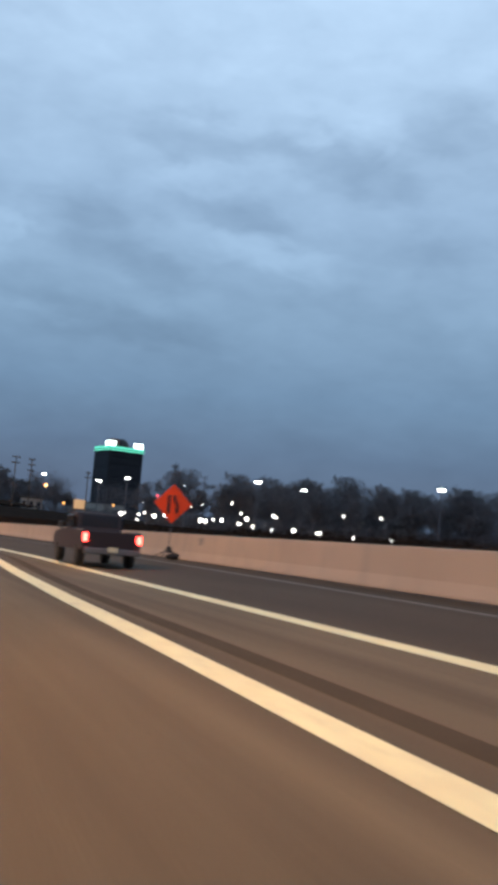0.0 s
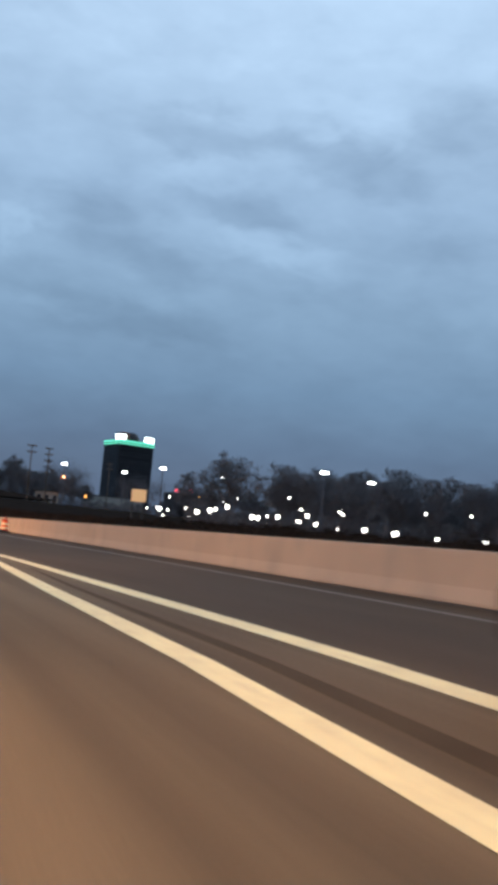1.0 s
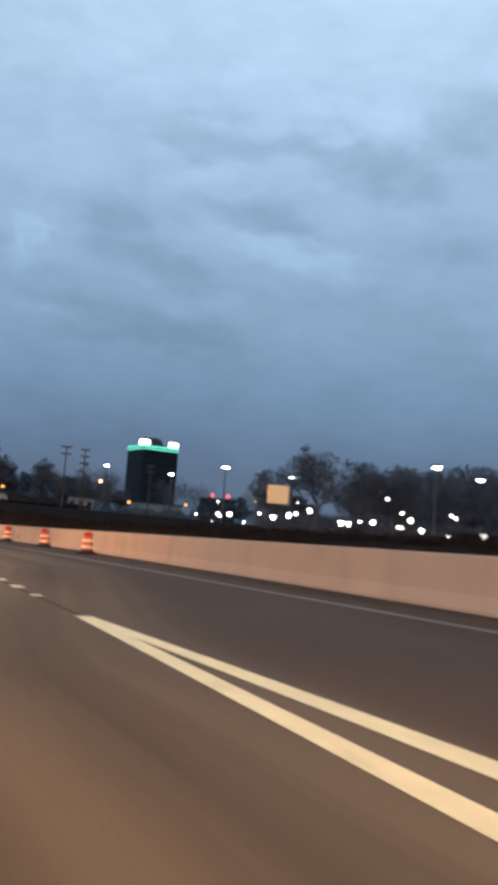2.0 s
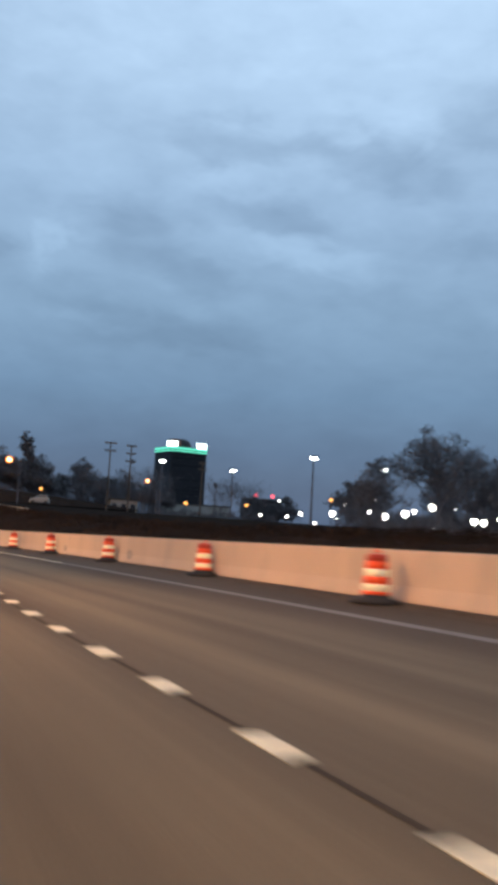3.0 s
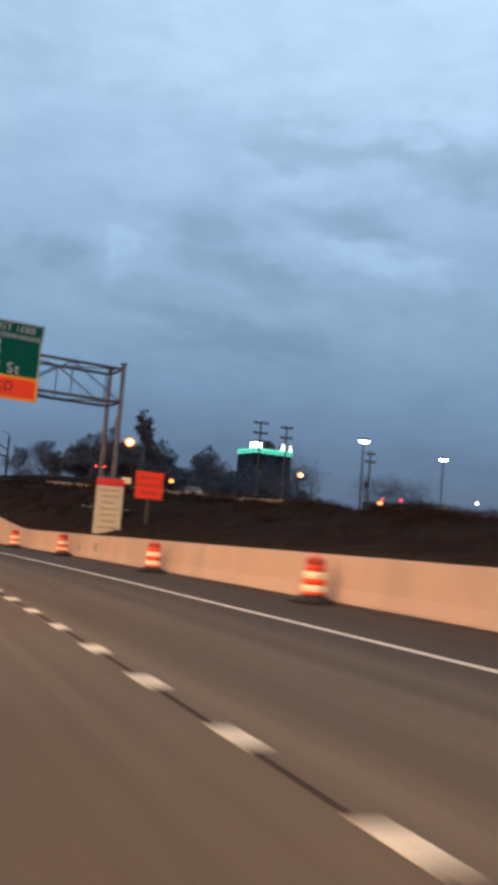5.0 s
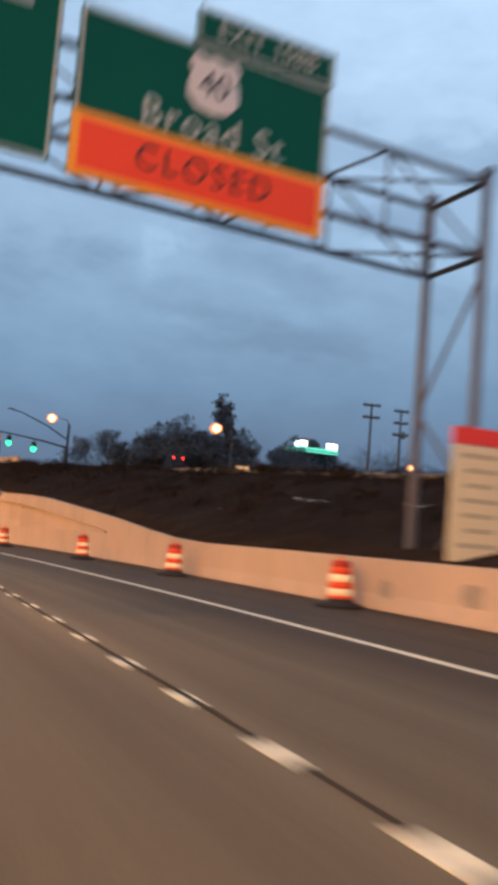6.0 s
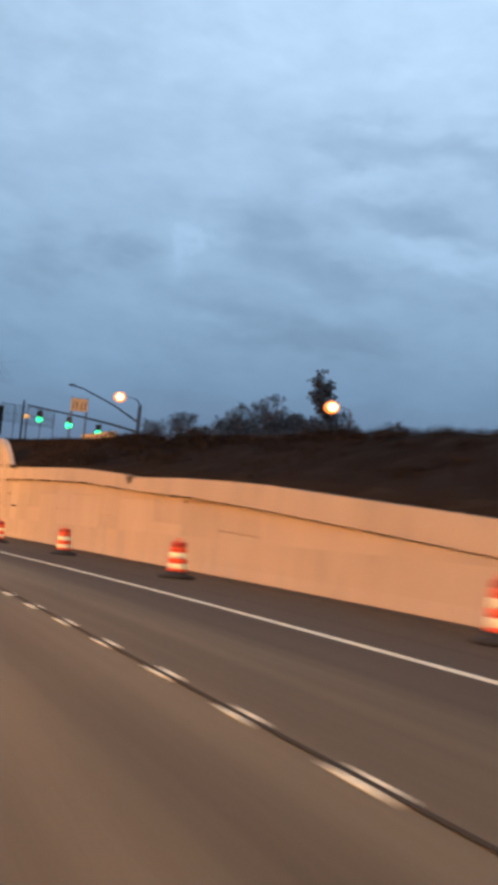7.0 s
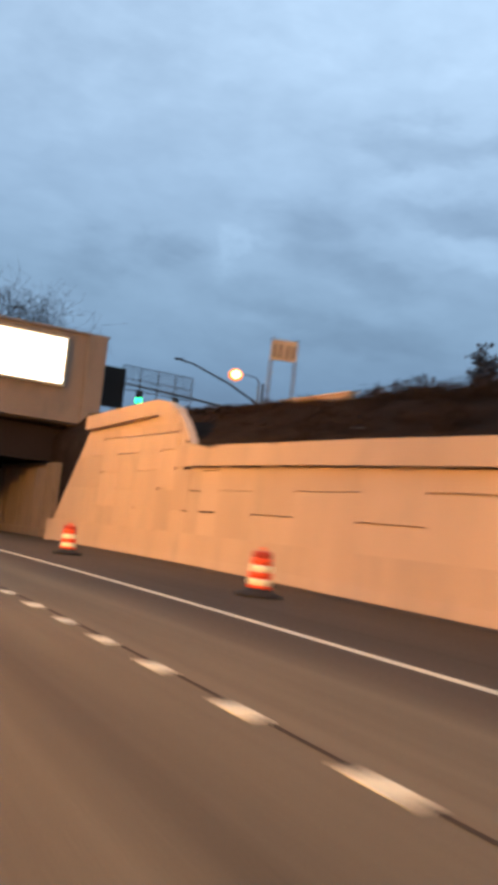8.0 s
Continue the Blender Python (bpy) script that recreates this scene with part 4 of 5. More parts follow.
def make_truck():
    s, lat = 28.6, 5.09
    t = thing("pickup_truck", stand(s, lat, 0, 0.5) @ Matrix.Scale(0.88, 4), "dark maroon pickup truck with lit red tail lamps", "truck")
    # y from the tailgate at 0 forwards
    def shell(name, prof, w0, w1, material, label=""):
        bm = bmesh.new()
        left = [bm.verts.new((-(w0 if z < 1.1 else w1), y, z)) for y, z in prof]
        right = [bm.verts.new(((w0 if z < 1.1 else w1), y, z)) for y, z in prof]
        k = len(prof)
        bm.faces.new(left)
        bm.faces.new(right[::-1])
        for i in range(k):
            bm.faces.new((left[i], right[i], right[(i + 1) % k], left[(i + 1) % k]))
        bmesh.ops.recalc_face_normals(bm, faces=bm.faces)
        bmesh.ops.bevel(bm, geom=list(bm.edges), offset=0.03, segments=2, affect="EDGES")
        return part(name, bm, material, t, label)

    shell("body", [(2.1, 0.55), (2.1, 1.2), (4.3, 1.22), (5.5, 1.12), (5.7, 0.95), (5.7, 0.5)], 0.98, 0.95, TRUCK_PAINT)
    shell("cab", [(2.05, 1.15), (2.25, 1.82), (3.55, 1.86), (4.35, 1.2)], 0.94, 0.78, TRUCK_PAINT)
    part("rear_window", one_box((0, 2.1, 1.55), (1.3, 0.03, 0.42), 0.01, None), GLASS, t)
    for x in (-0.89, 0.89):
        part("side_window", one_box((x, 3.05, 1.52), (0.05, 1.35, 0.4), 0.02), GLASS, t)
        part("bed_side", one_box((x * 1.05, 1.08, 0.9), (0.09, 2.1, 0.68), 0.03), TRUCK_PAINT, t)
        q = part("tail_lamp", one_box((x * 1.02, -0.02, 0.98), (0.14, 0.06, 0.27), 0.015), TAIL_RED, t, "lit red tail lamp")
        part("mirror", one_box((x * 1.22, 3.75, 1.35), (0.2, 0.1, 0.24), 0.03), DARK_STEEL, t)
    part("bed_floor", one_box((0, 1.08, 0.6), (1.8, 2.1, 0.08)), DARK_STEEL, t)
    part("tailgate", one_box((0, 0.02, 0.9), (1.6, 0.08, 0.6), 0.02), TRUCK_PAINT, t)
    part("bumper", one_box((0, -0.1, 0.55), (1.9, 0.16, 0.2), 0.03), CHROME, t)
    part("number_plate", one_box((0, -0.19, 0.62), (0.32, 0.02, 0.16)), SIGN_CREAM, t, "plain cream number plate")
    for x in (-0.86, 0.86):
        for y in (1.0, 4.75):
            w = part("wheel", one_lathe([(0.2, -0.12), (0.36, -0.12), (0.39, -0.07), (0.39, 0.07), (0.36, 0.12), (0.2, 0.12)], 20), RUBBER, t)
            w.matrix_basis = pose(x, y, 0.39, 0, 90, 0)
            part("rim", one_lathe([(0.05, -0.10), (0.2, -0.09), (0.21, 0.09), (0.05, 0.1)], 14), CHROME, w)


make_truck()

# ---------------------------------------------------------------- lamps


def parking_lamp():
    """A tall area-light mast with twin heads; the origin is at its heads."""
    t = thing("area_lamp", Matrix.Translation((40.7, 202.2, 13.0)), "tall steel area lamp with bright white twin heads", "street lamp", "white area lamps")
    part("pole", one_tube([(0, 0, -11), (0, 0, -0.1)], [0.16, 0.1], 8), STEEL, t)
    part("arm", one_tube([(-0.7, 0, -0.1), (0.7, 0, -0.1)], 0.05, 6), STEEL, t)
    for x in (-0.28, 0.28):
        h = part("head", one_box((x, 0, 0.0), (0.5, 0.9, 0.26), 0.05), STEEL, t)
        part("lens", one_box((x, -0.1, -0.1), (0.44, 0.6, 0.46), 0.1), LAMP_WHITE, h)
    return t


def make_area_lamps():
    a = parking_lamp()
    for x, y, z in ((44.6, 257.5, 14.7), (28.5, 242.7, 14.3), (53.9, 158.1, 12.0), (68.5, 173.1, 12.4), (55.8, 214.1, 13.3), (68.8, 122.7, 11.2)):
        copy_thing(a, Matrix.Translation((x, y, z)))
    b = thing("lot_lamp", Matrix.Translation((43, 213, 6)), "small white car-park lamp on a short pole", "street lamp", "small white lamps")
    part("pole", one_tube([(0, 0, -5), (0, 0, -0.1)], 0.06, 6), DARK_STEEL, b)
    h = part("head", one_box((0, 0, 0.15), (0.7, 0.7, 0.14), 0.03), DARK_STEEL, b)
    part("lens", one_lathe([(0.2, -0.72), (0.42, -0.4), (0.46, 0.0), (0.36, 0.1)], 10), LAMP_SMALL, h)
    # a row along the near edge of the car park, then the far rows
    for x, z, k in ((36.0, 5.2, 0.75), (40.3, 5.6, 0.45), (42.2, 5.3, 0.85), (44.0, 5.7, 0.95), (44.7, 5.9, 0.6), (46.1, 6.5, 0.9), (49.2, 5.1, 0.9), (49.9, 5.0, 0.8), (51.0, 5.3, 0.45), (52.2, 5.4, 0.8), (54.5, 4.9, 0.45), (54.8, 4.8, 0.45), (55.6, 5.9, 0.8), (56.6, 4.7, 0.75), (59.0, 4.1, 0.45), (61.9, 4.4, 0.8), (65.0, 4.2, 1.0), (65.2, 4.3, 0.85), (69.3, 3.9, 0.65), (73.9, 3.9, 0.95), (59.1, 6.7, 0.45), (53.4, 8.4, 0.45), (68.0, 7.3, 0.45), (72.4, 7.4, 0.45), (54.8, 6.7, 0.45), (59.5, 6.4, 0.45)):
        copy_thing(b, Matrix.Translation((x, min(182.0, 178.4 - 1.14 * (x - 46)), z)) @ Matrix.Scale(0.85 * k, 4))
    for x, y, z, k in ((52, 263, 7, 0.6), (57, 262, 7, 0.7), (62, 260, 6, 0.7), (66, 259, 7, 0.6), (75, 257, 6, 0.7), (80, 255, 6, 0.7), (84, 254, 6, 0.55), (88, 253, 10, 0.6), (73, 257, 11, 0.5), (63, 286, 11, 0.6), (62, 287, 6, 0.7), (77, 283, 11, 0.6), (85, 281, 7, 0.7)):
        copy_thing(b, Matrix.Translation((x, y, z)) @ Matrix.Scale(0.8 * k, 4))
    b.scale = (0.5, 0.5, 0.5)
    am = thing("amber_lamp", Matrix.Translation((36, 257, 8)), "small amber lamp on a pole", "street lamp", "amber lamps")
    part("pole", one_tube([(0, 0, -7), (0, 0, -0.1)], 0.06, 6), DARK_STEEL, am)
    part("lens", one_lathe([(0.2, -0.35), (0.36, -0.2), (0.36, 0.1), (0.2, 0.2)], 10), LAMP_AMBER, am)
    for x, y, z in ((61, 249, 10), (52, 273, 9), (96, 261, 7), (12, 284, 10), (-5.6, 294.1, 9.5), (-29.0, 330.5, 15.5)):
        copy_thing(am, Matrix.Translation((x, y, z)))


def sodium_lamp(x, y, z, reach, turn, power, big=1.12):
    """A cobra-head street lamp; its light comes from the lens, swollen to imitate glare."""
    m = Matrix.Translation((x, y, z)) @ pose(0, 0, 0, 0, 0, turn)
    t = thing("street_lamp", m, "tall steel street lamp with a glowing orange sodium head", "street lamp", "sodium street lamps")
    part("pole", one_tube([(reach, 0, -9.5), (reach, 0, -0.6), (reach - 0.3, 0, -0.1)], [0.12, 0.09, 0.07], 8), STEEL, t)
    part("arm", one_tube([(reach - 0.3, 0, -0.1), (reach * 0.5, 0, 0.12), (0.3, 0, 0.12)], 0.05, 6), STEEL, t)
    h = part("head", one_box((0.05, 0, 0.14), (0.85, 0.42, 0.18), 0.06), STEEL, t)
    # oversize orange ball: the halo round the bulb, built as a shape
    bm = bmesh.new()
    bmesh.ops.create_icosphere(bm, subdivisions=2, radius=1.0, matrix=Matrix.Translation((0, 0, -0.02)) @ Matrix.Diagonal((0.74 * big, 0.68 * big, 0.62 * big, 1)))
    part("lens", bm, LAMP_SODIUM, h)
    bm = bmesh.new()
    bmesh.ops.create_icosphere(bm, subdivisions=2, radius=1.0, matrix=Matrix.Translation((0, -0.42 * big, -0.06)) @ Matrix.Diagonal((0.46 * big, 0.42 * big, 0.4 * big, 1)))
    part("bulb", bm, LAMP_BULB, h)
    if power:
        ld = bpy.data.lights.new("sodium_light", "AREA")
        ld.shape, ld.size, ld.energy, ld.color = "DISK", 0.9, power, SODIUM
        ld.spread = radians(170)
        lo = new("sodium_light", ld)
        lo.matrix_basis = m @ Matrix.Translation((0, 0, -0.5)) @ pose(0, 0, 0, 0, -18, 0)
    return t


make_area_lamps()
sodium_lamp(5.5, 287.7, 15.6, 2.2, 0, 1500)
sodium_lamp(-16.3, 317.4, 18.0, 2.6, 0, 4000)
sodium_lamp(36.2, 299.3, 13.9, 2.2, 0, 0, 0.75)
# floodlights added out of view along the far shoulder light the wall, mimicking headlights


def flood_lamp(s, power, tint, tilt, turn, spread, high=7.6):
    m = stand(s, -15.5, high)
    t = thing("flood_lamp", m, "added unseen floodlight turned towards the wall", "street lamp", "roadside floodlights")
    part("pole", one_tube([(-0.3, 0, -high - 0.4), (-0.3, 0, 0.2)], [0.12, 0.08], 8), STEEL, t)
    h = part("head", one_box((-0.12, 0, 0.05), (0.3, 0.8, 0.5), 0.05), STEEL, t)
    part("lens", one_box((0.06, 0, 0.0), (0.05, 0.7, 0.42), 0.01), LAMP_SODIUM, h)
    ld = bpy.data.lights.new("added_flood_light", "AREA")
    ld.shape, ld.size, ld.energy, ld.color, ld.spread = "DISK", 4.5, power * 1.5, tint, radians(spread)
    lo = new("added_flood_light", ld)
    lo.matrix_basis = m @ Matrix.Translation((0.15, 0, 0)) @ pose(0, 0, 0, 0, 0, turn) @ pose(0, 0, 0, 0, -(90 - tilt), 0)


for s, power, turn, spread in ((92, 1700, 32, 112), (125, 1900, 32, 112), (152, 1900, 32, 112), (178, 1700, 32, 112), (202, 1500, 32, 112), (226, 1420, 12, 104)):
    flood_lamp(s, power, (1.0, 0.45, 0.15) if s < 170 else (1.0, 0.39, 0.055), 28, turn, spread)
# a taller added one before the bridge, to brighten abutment and parapet
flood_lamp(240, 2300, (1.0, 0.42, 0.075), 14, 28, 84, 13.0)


def road_lamp(s, power):
    """A mast with an arm over the lanes; its light falls straight down."""
    m = stand(s, -8.4)
    t = thing("road_lamp", m, "steel mast lamp with a long arm over the lanes", "street lamp", "lamps over the lanes")
    part("pole", one_tube([(0, 0, -0.6), (0, 0, 9.8), (0.3, 0, 10.5)], [0.14, 0.1, 0.08], 8), STEEL, t)
    part("arm", one_tube([(0.3, 0, 10.5), (1.6, 0, 10.9), (2.9, 0, 10.9)], [0.08, 0.06, 0.05], 6), STEEL, t)
    h = part("head", one_box((3.2, 0, 10.86), (0.9, 0.4, 0.16), 0.05), STEEL, t)
    part("lens", one_box((3.2, 0, 10.76), (0.7, 0.3, 0.06), 0.01), LAMP_SODIUM, h)
    ld = bpy.data.lights.new("road_light", "AREA")
    ld.shape, ld.size, ld.energy, ld.color = "DISK", 1.2, power, (1.0, 0.49, 0.19)
    lo = new("road_light", ld)
    lo.matrix_basis = m @ Matrix.Translation((3.2, 0, 10.7)) @ pose(0, 0, 0, 0, -12, 0)


for s, power in ((-40, 2000), (-16, 2000), (8, 2000), (32, 2000), (56, 2000), (78, 1850), (102, 1700), (128, 1500), (152, 1300), (174, 1120), (198, 1020), (222, 1000), (242, 900)):
    road_lamp(s, power)

# ---------------------------------------------------------------- traffic signals


def make_signals():
    t = thing("signal_mast", Matrix.Translation((-13.5, 315.0, 6.5)), "dark steel signal mast with a long curved arm", "traffic signal")
    part("pole", one_tube([(0, 0, 0), (0, 0, 10.5)], [0.2, 0.13], 10), DARK_STEEL, t)
    part("arm", one_tube([(0, 0, 6.9), (-3.5, 0.4, 7.6), (-7.5, 0.9, 8.2), (-14.5, 1.8, 9.1)], [0.16, 0.14, 0.12, 0.08], 8), DARK_STEEL, t)
    part("lamp_arm", one_tube([(-0.2, 0, 8.2), (-3.5, 0.2, 10.1), (-7.5, 0.5, 11.8), (-8.8, 0.7, 12.1)], [0.12, 0.11, 0.09, 0.09], 8), DARK_STEEL, t)
    part("lamp_head", one_box((-9.0, 0.7, 12.15), (0.9, 0.4, 0.2), 0.05), DARK_STEEL, t)
    for x, y, z in ((-18.6, 315.4, 12.8), (-22.4, 315.9, 13.45), (-26.2, 316.4, 13.9)):
        s = thing("traffic_light", Matrix.Translation((x, y, z)), "black traffic light showing green on the mast arm", "traffic light", "signals on the arm")
        part("housing", one_box((0, 0, 0.35), (0.42, 0.3, 1.2), 0.05), SIGN_BLACK, s)
        part("back_plate", one_box((0, 0.1, 0.35), (0.7, 0.03, 1.45), 0.01), SIGN_BLACK, s)
        for i, dz in enumerate((0.75, 0.35, -0.05)):
            q = part("lens", one_lathe([(0.40 if i == 2 else 0.15, -0.02), (0.38 if i == 2 else 0.14, 0.03), (0.08, 0.07)], 14), SIGNAL_GREEN if i == 2 else GLASS, s, "lit green lens" if i == 2 else "")
            q.matrix_basis = pose(0, -0.17, dz, 90)
            v = part("visor", one_tube([(0, 0.0, 0), (0, -0.2, 0)], [0.17, 0.16], 10), SIGN_BLACK, s) if i < 2 else None
            if v is not None:
                v.matrix_basis = pose(0, -0.14, dz)
        part("hanger", one_tube([(0, 0.05, 0.9), (0, 0.05, 1.5)], 0.04, 6), DARK_STEEL, s)
    p = thing("signal_pole", Matrix.Translation((-28.4, 316.9, 6.5)), "plain dark steel signal pole", "pole")
    part("shaft", one_tube([(0, 0, 0), (0, 0, 9.6)], [0.17, 0.12], 10), DARK_STEEL, p)
    part("cap", one_lathe([(0.13, 9.6), (0.13, 9.66), (0.04, 9.72)], 10), DARK_STEEL, p)
    b = thing("street_board", Matrix.Translation((-19.3, 252.8, 4.95)), "weathered yellowish board on two posts seen from the road", "sign")
    part("panel", one_box((0, 0, 4.0), (1.1, 0.05, 0.86), 0.01), BOARD, b)
    for i, x in enumerate((-0.5, -0.2, 0.2, 0.5)):
        part("text_bar", one_box((x * 0.8, -0.03, 3.95), (0.1, 0.01, 0.55)), WOOD, b)
    for x in (-0.5, 0.5):
        part("post", one_tube([(x, 0.06, -0.6), (x, 0.06, 4.5)], 0.05, 8), DARK_STEEL, b)


make_signals()

# ---------------------------------------------------------------- utility poles and wires


def make_poles():
    def pole(x, y, z, arms, drum):
        t = thing("utility_pole", Matrix.Translation((x, y, z)), "weathered wooden utility pole with %s crossarms" % ("two" if len(arms) == 2 else "three"), "utility pole", "utility poles")
        part("shaft", one_tube([(0, 0, 0), (0, 0, 15.2)], [0.2, 0.13], 10), WOOD, t)
        for h, w in arms:
            a = part("crossarm", one_box((0, -0.14, h), (w, 0.16, 0.28), 0.01), WOOD, t)
            for f in (-0.45, -0.28, 0.28, 0.45):
                q = part("insulator", one_lathe([(0.05, 0), (0.09, 0.08), (0.07, 0.2), (0.02, 0.26)], 8), WOOD, a)
                q.matrix_basis = pose(f * w, -0.14, h + 0.09)
        if drum:
            part("transformer", one_lathe([(0.24, 11.2), (0.26, 11.25), (0.26, 12.1), (0.2, 12.18)], 14), STEEL, t).matrix_basis = pose(0.4, -0.2, 0)

    pole(25.6, 285.5, 5.5, ((13.3, 2.3), (14.9, 2.4)), False)
    pole(30.2, 287.0, 5.3, ((11.7, 2.2), (13.3, 2.0), (14.9, 2.0)), True)
    pole(48.4, 298.6, 4.0, ((13.2, 2.0), (14.6, 1.7)), False)
    t = thing("signal_post", Matrix.Translation((62.5, 342.0, 5.5)), "far dark post with a small box on its top", "post")
    part("shaft", one_tube([(0, 0, -0.5), (0, 0, 10.4)], [0.16, 0.12], 8), DARK_STEEL, t)
    part("head", one_box((0, -0.05, 10.9), (0.7, 0.45, 1.3), 0.06), SIGN_BLACK, t)


make_poles()

# ---------------------------------------------------------------- buildings


def make_tower():
    m = Matrix.Translation((215, 1170, 0)) @ pose(0, 0, 0, 0, 0, 15.3)
    t = thing("office_tower", m, "dark glass office tower with a green lit crown", "tower")
    W, D, H = 45.0, 42.0, 98.0
    part("wall", one_box((W / 2, D / 2, H / 2 + 2), (W, D, H), 0.3), TOWER_WALL, t)
    for i in range(22):
        z = 12 + i * 4.0
        part("window", one_box((W / 2, -0.1, z), (W - 3, 0.3, 2.3)), TOWER_GLASS, t)
        part("window", one_box((-0.1, D / 2, z), (0.3, D - 3, 2.3)), TOWER_GLASS, t)
    for z, h in ((100.5, 1.3), (103.5, 2.1)):
        part("light_band", one_box((W / 2, D / 2, z), (W + 0.8, D + 0.8, h)), TOWER_GREEN, t, "glowing green crown band")
    part("crown", one_box((W / 2, D / 2, 102.5), (W + 0.3, D + 0.3, 5.0)), TOWER_WALL, t)
    part("plant_room", one_box((W / 2 - 9, D / 2, 109.0), (9, 18, 12.0), 0.3), BRICK, t)
    for x, w in ((3.0, 8.0), (W - 7.5, 12.5)):
        part("roof_sign", one_box((x, -0.8, 108.0), (w, 0.8, 5.6), 0.2), TOWER_SIGN, t, "overbright white roof sign")
    part("roof_sign", one_box((-0.8, 6.0, 108.0), (0.8, 9, 5.6), 0.2), TOWER_SIGN, t)
    part("dome", one_lathe([(11, 104.5), (10.6, 109), (8.6, 113), (5, 115.5), (1, 116.2)], 20), TOWER_WALL, t).matrix_basis = pose(W / 2 + 1, D / 2, 0)


def low_building(name, x, y, z, w, d, h, turn, wall_m, label, rows, cols, roof_over=0.3):
    t = thing(name, Matrix.Translation((x, y, z)) @ pose(0, 0, 0, 0, 0, turn), label, "building")
    part("wall", one_box((0, d / 2, h / 2), (w, d, h)), wall_m, t)
    part("roof", one_box((0, d / 2, h + 0.2), (w + roof_over * 2, d + roof_over * 2, 0.4), 0.05), ROOF, t)
    for r in range(rows):
        for c in range(cols):
            q = part("window", one_box((-w / 2 + w * (c + 0.5) / cols, -0.03, h * (r + 0.55) / rows), (w / cols * 0.5, 0.1, h / rows * 0.45)), GLASS, t)
    part("door", one_box((w * 0.32, -0.05, 1.05), (1.0, 0.1, 2.1)), DARK_STEEL, t)
    return t


make_tower()
low_building("long_shed", 67, 386, 5.0, 22, 14, 7.2, -10, STUCCO, "long low plain pale building behind the embankment", 0, 0)
low_building("brick_house", 92, 232, 3.6, 11, 10, 8.0, -14, BRICK, "brick building with dark windows among the trees", 2, 4)
low_building("dark_block", 112, 463, 5.0, 15, 14, 14.0, -12, TOWER_WALL, "dark distant block with red roof beacons", 4, 6)
low_building("pale_house", 9, 372, 6.5, 8, 8, 5.5, 0, STUCCO, "small pale house beyond the bank", 1, 3)
low_building("white_shop", 36, 330, 6.0, 7, 8, 4.4, -5, STUCCO, "small pale shop beyond the bank", 1, 3)
low_building("grey_store", 120, 240, 3.5, 16, 12, 6.5, -20, STUCCO, "grey store at the edge of the car park", 1, 5)
for x, y, z in ((109.5, 462, 20.0), (116, 460.5, 20.0)):
    t = thing("roof_beacon", Matrix.Translation((x, y + 1.2, z)), "small red warning beacon on a roof", "beacon", "roof beacons")
    part("stem", one_tube([(0, 0, -0.6), (0, 0, 0)], 0.08, 6), DARK_STEEL, t)
    part("lens", one_lathe([(0.4, 0.0), (0.6, 0.4), (0.5, 1.0), (0.2, 1.2)], 10), BEACON_RED, t)


def make_billboard():
    t = thing("billboard", Matrix.Translation((15.4, 102.2, 1.2)), "small warm-lit blank billboard on two posts", "billboard")
    part("panel", one_box((0, 0, 2.75), (1.12, 0.1, 0.95), 0.02), BILLBOARD, t)
    for x in (-0.6, 0.6):
        part("post", one_box((x * 0.7, 0.1, 0.8), (0.1, 0.1, 4.0)), DARK_STEEL, t)


make_billboard()


def make_parapet():
    t = thing("road_parapet", stand(249.2, 19.5, 6.5 - 19.5 * bank(249.2)), "low concrete parapet lit orange along the top of the bank", "parapet")
    part("wall", one_box((0, 0, 0.0), (0.3, 5.4, 1.2), 0.04), CONCRETE, t)
    part("coping", one_box((0, 0, 0.64), (0.42, 5.5, 0.1), 0.02), CONCRETE, t)
    # guard rail along the crest
    g = thing("guard_rail", Matrix.Identity(4), "long pale guard rail along the top of the bank", "guard rail")
    ss = list(np.arange(176, 246, 3.5))
    low = lambda s: crest_z(s) - 18.9 * bank(s) - 0.12
    rail = swept(ss, lambda s: [(18.9, low(s) + 0.1), (18.86, low(s) + 0.18), (18.9, low(s) + 0.25), (18.86, low(s) + 0.33), (18.9, low(s) + 0.41), (18.94, low(s) + 0.41), (18.94, low(s) + 0.1)])
    part("rail", rail, CONCRETE, g)
    for s in ss:
        p = road_at(s, 19.02, crest_z(s) - 19.02 * bank(s))
        part("post", one_box((p.x, p.y, p.z - 0.2), (0.14, 0.14, 1.0)), WOOD, g)


make_parapet()


def make_litter():
    rng = random.Random(41)
    for s, lat, h, w in ((188.1, 13.3, 2.49, 0.5), (182.3, 13.3, 2.31, 0.3), (194.4, 13.3, 2.16, 0.35), (214.0, 13.3, 3.13, 0.16), (236.8, 13.3, 4.26, 0.2)):
        t = thing("plastic_scrap", stand(s, lat, h, rng.uniform(-30, 30)), "pale crumpled plastic scrap caught in the bank grass", "litter", "scraps on the bank")
        bm = bmesh.new()
        bmesh.ops.create_grid(bm, x_segments=7, y_segments=4, size=0.5, matrix=Matrix.Diagonal((w * 2, w * 0.8, 1, 1)))
        for v in bm.verts:
            v.co.z = 0.1 * noise.noise(v.co * 5 + Vector((s, 0, 0))) + 0.06
        bmesh.ops.solidify(bm, geom=bm.faces[:], thickness=0.012)
        part("sheet", bm, STUCCO, t)


make_litter()


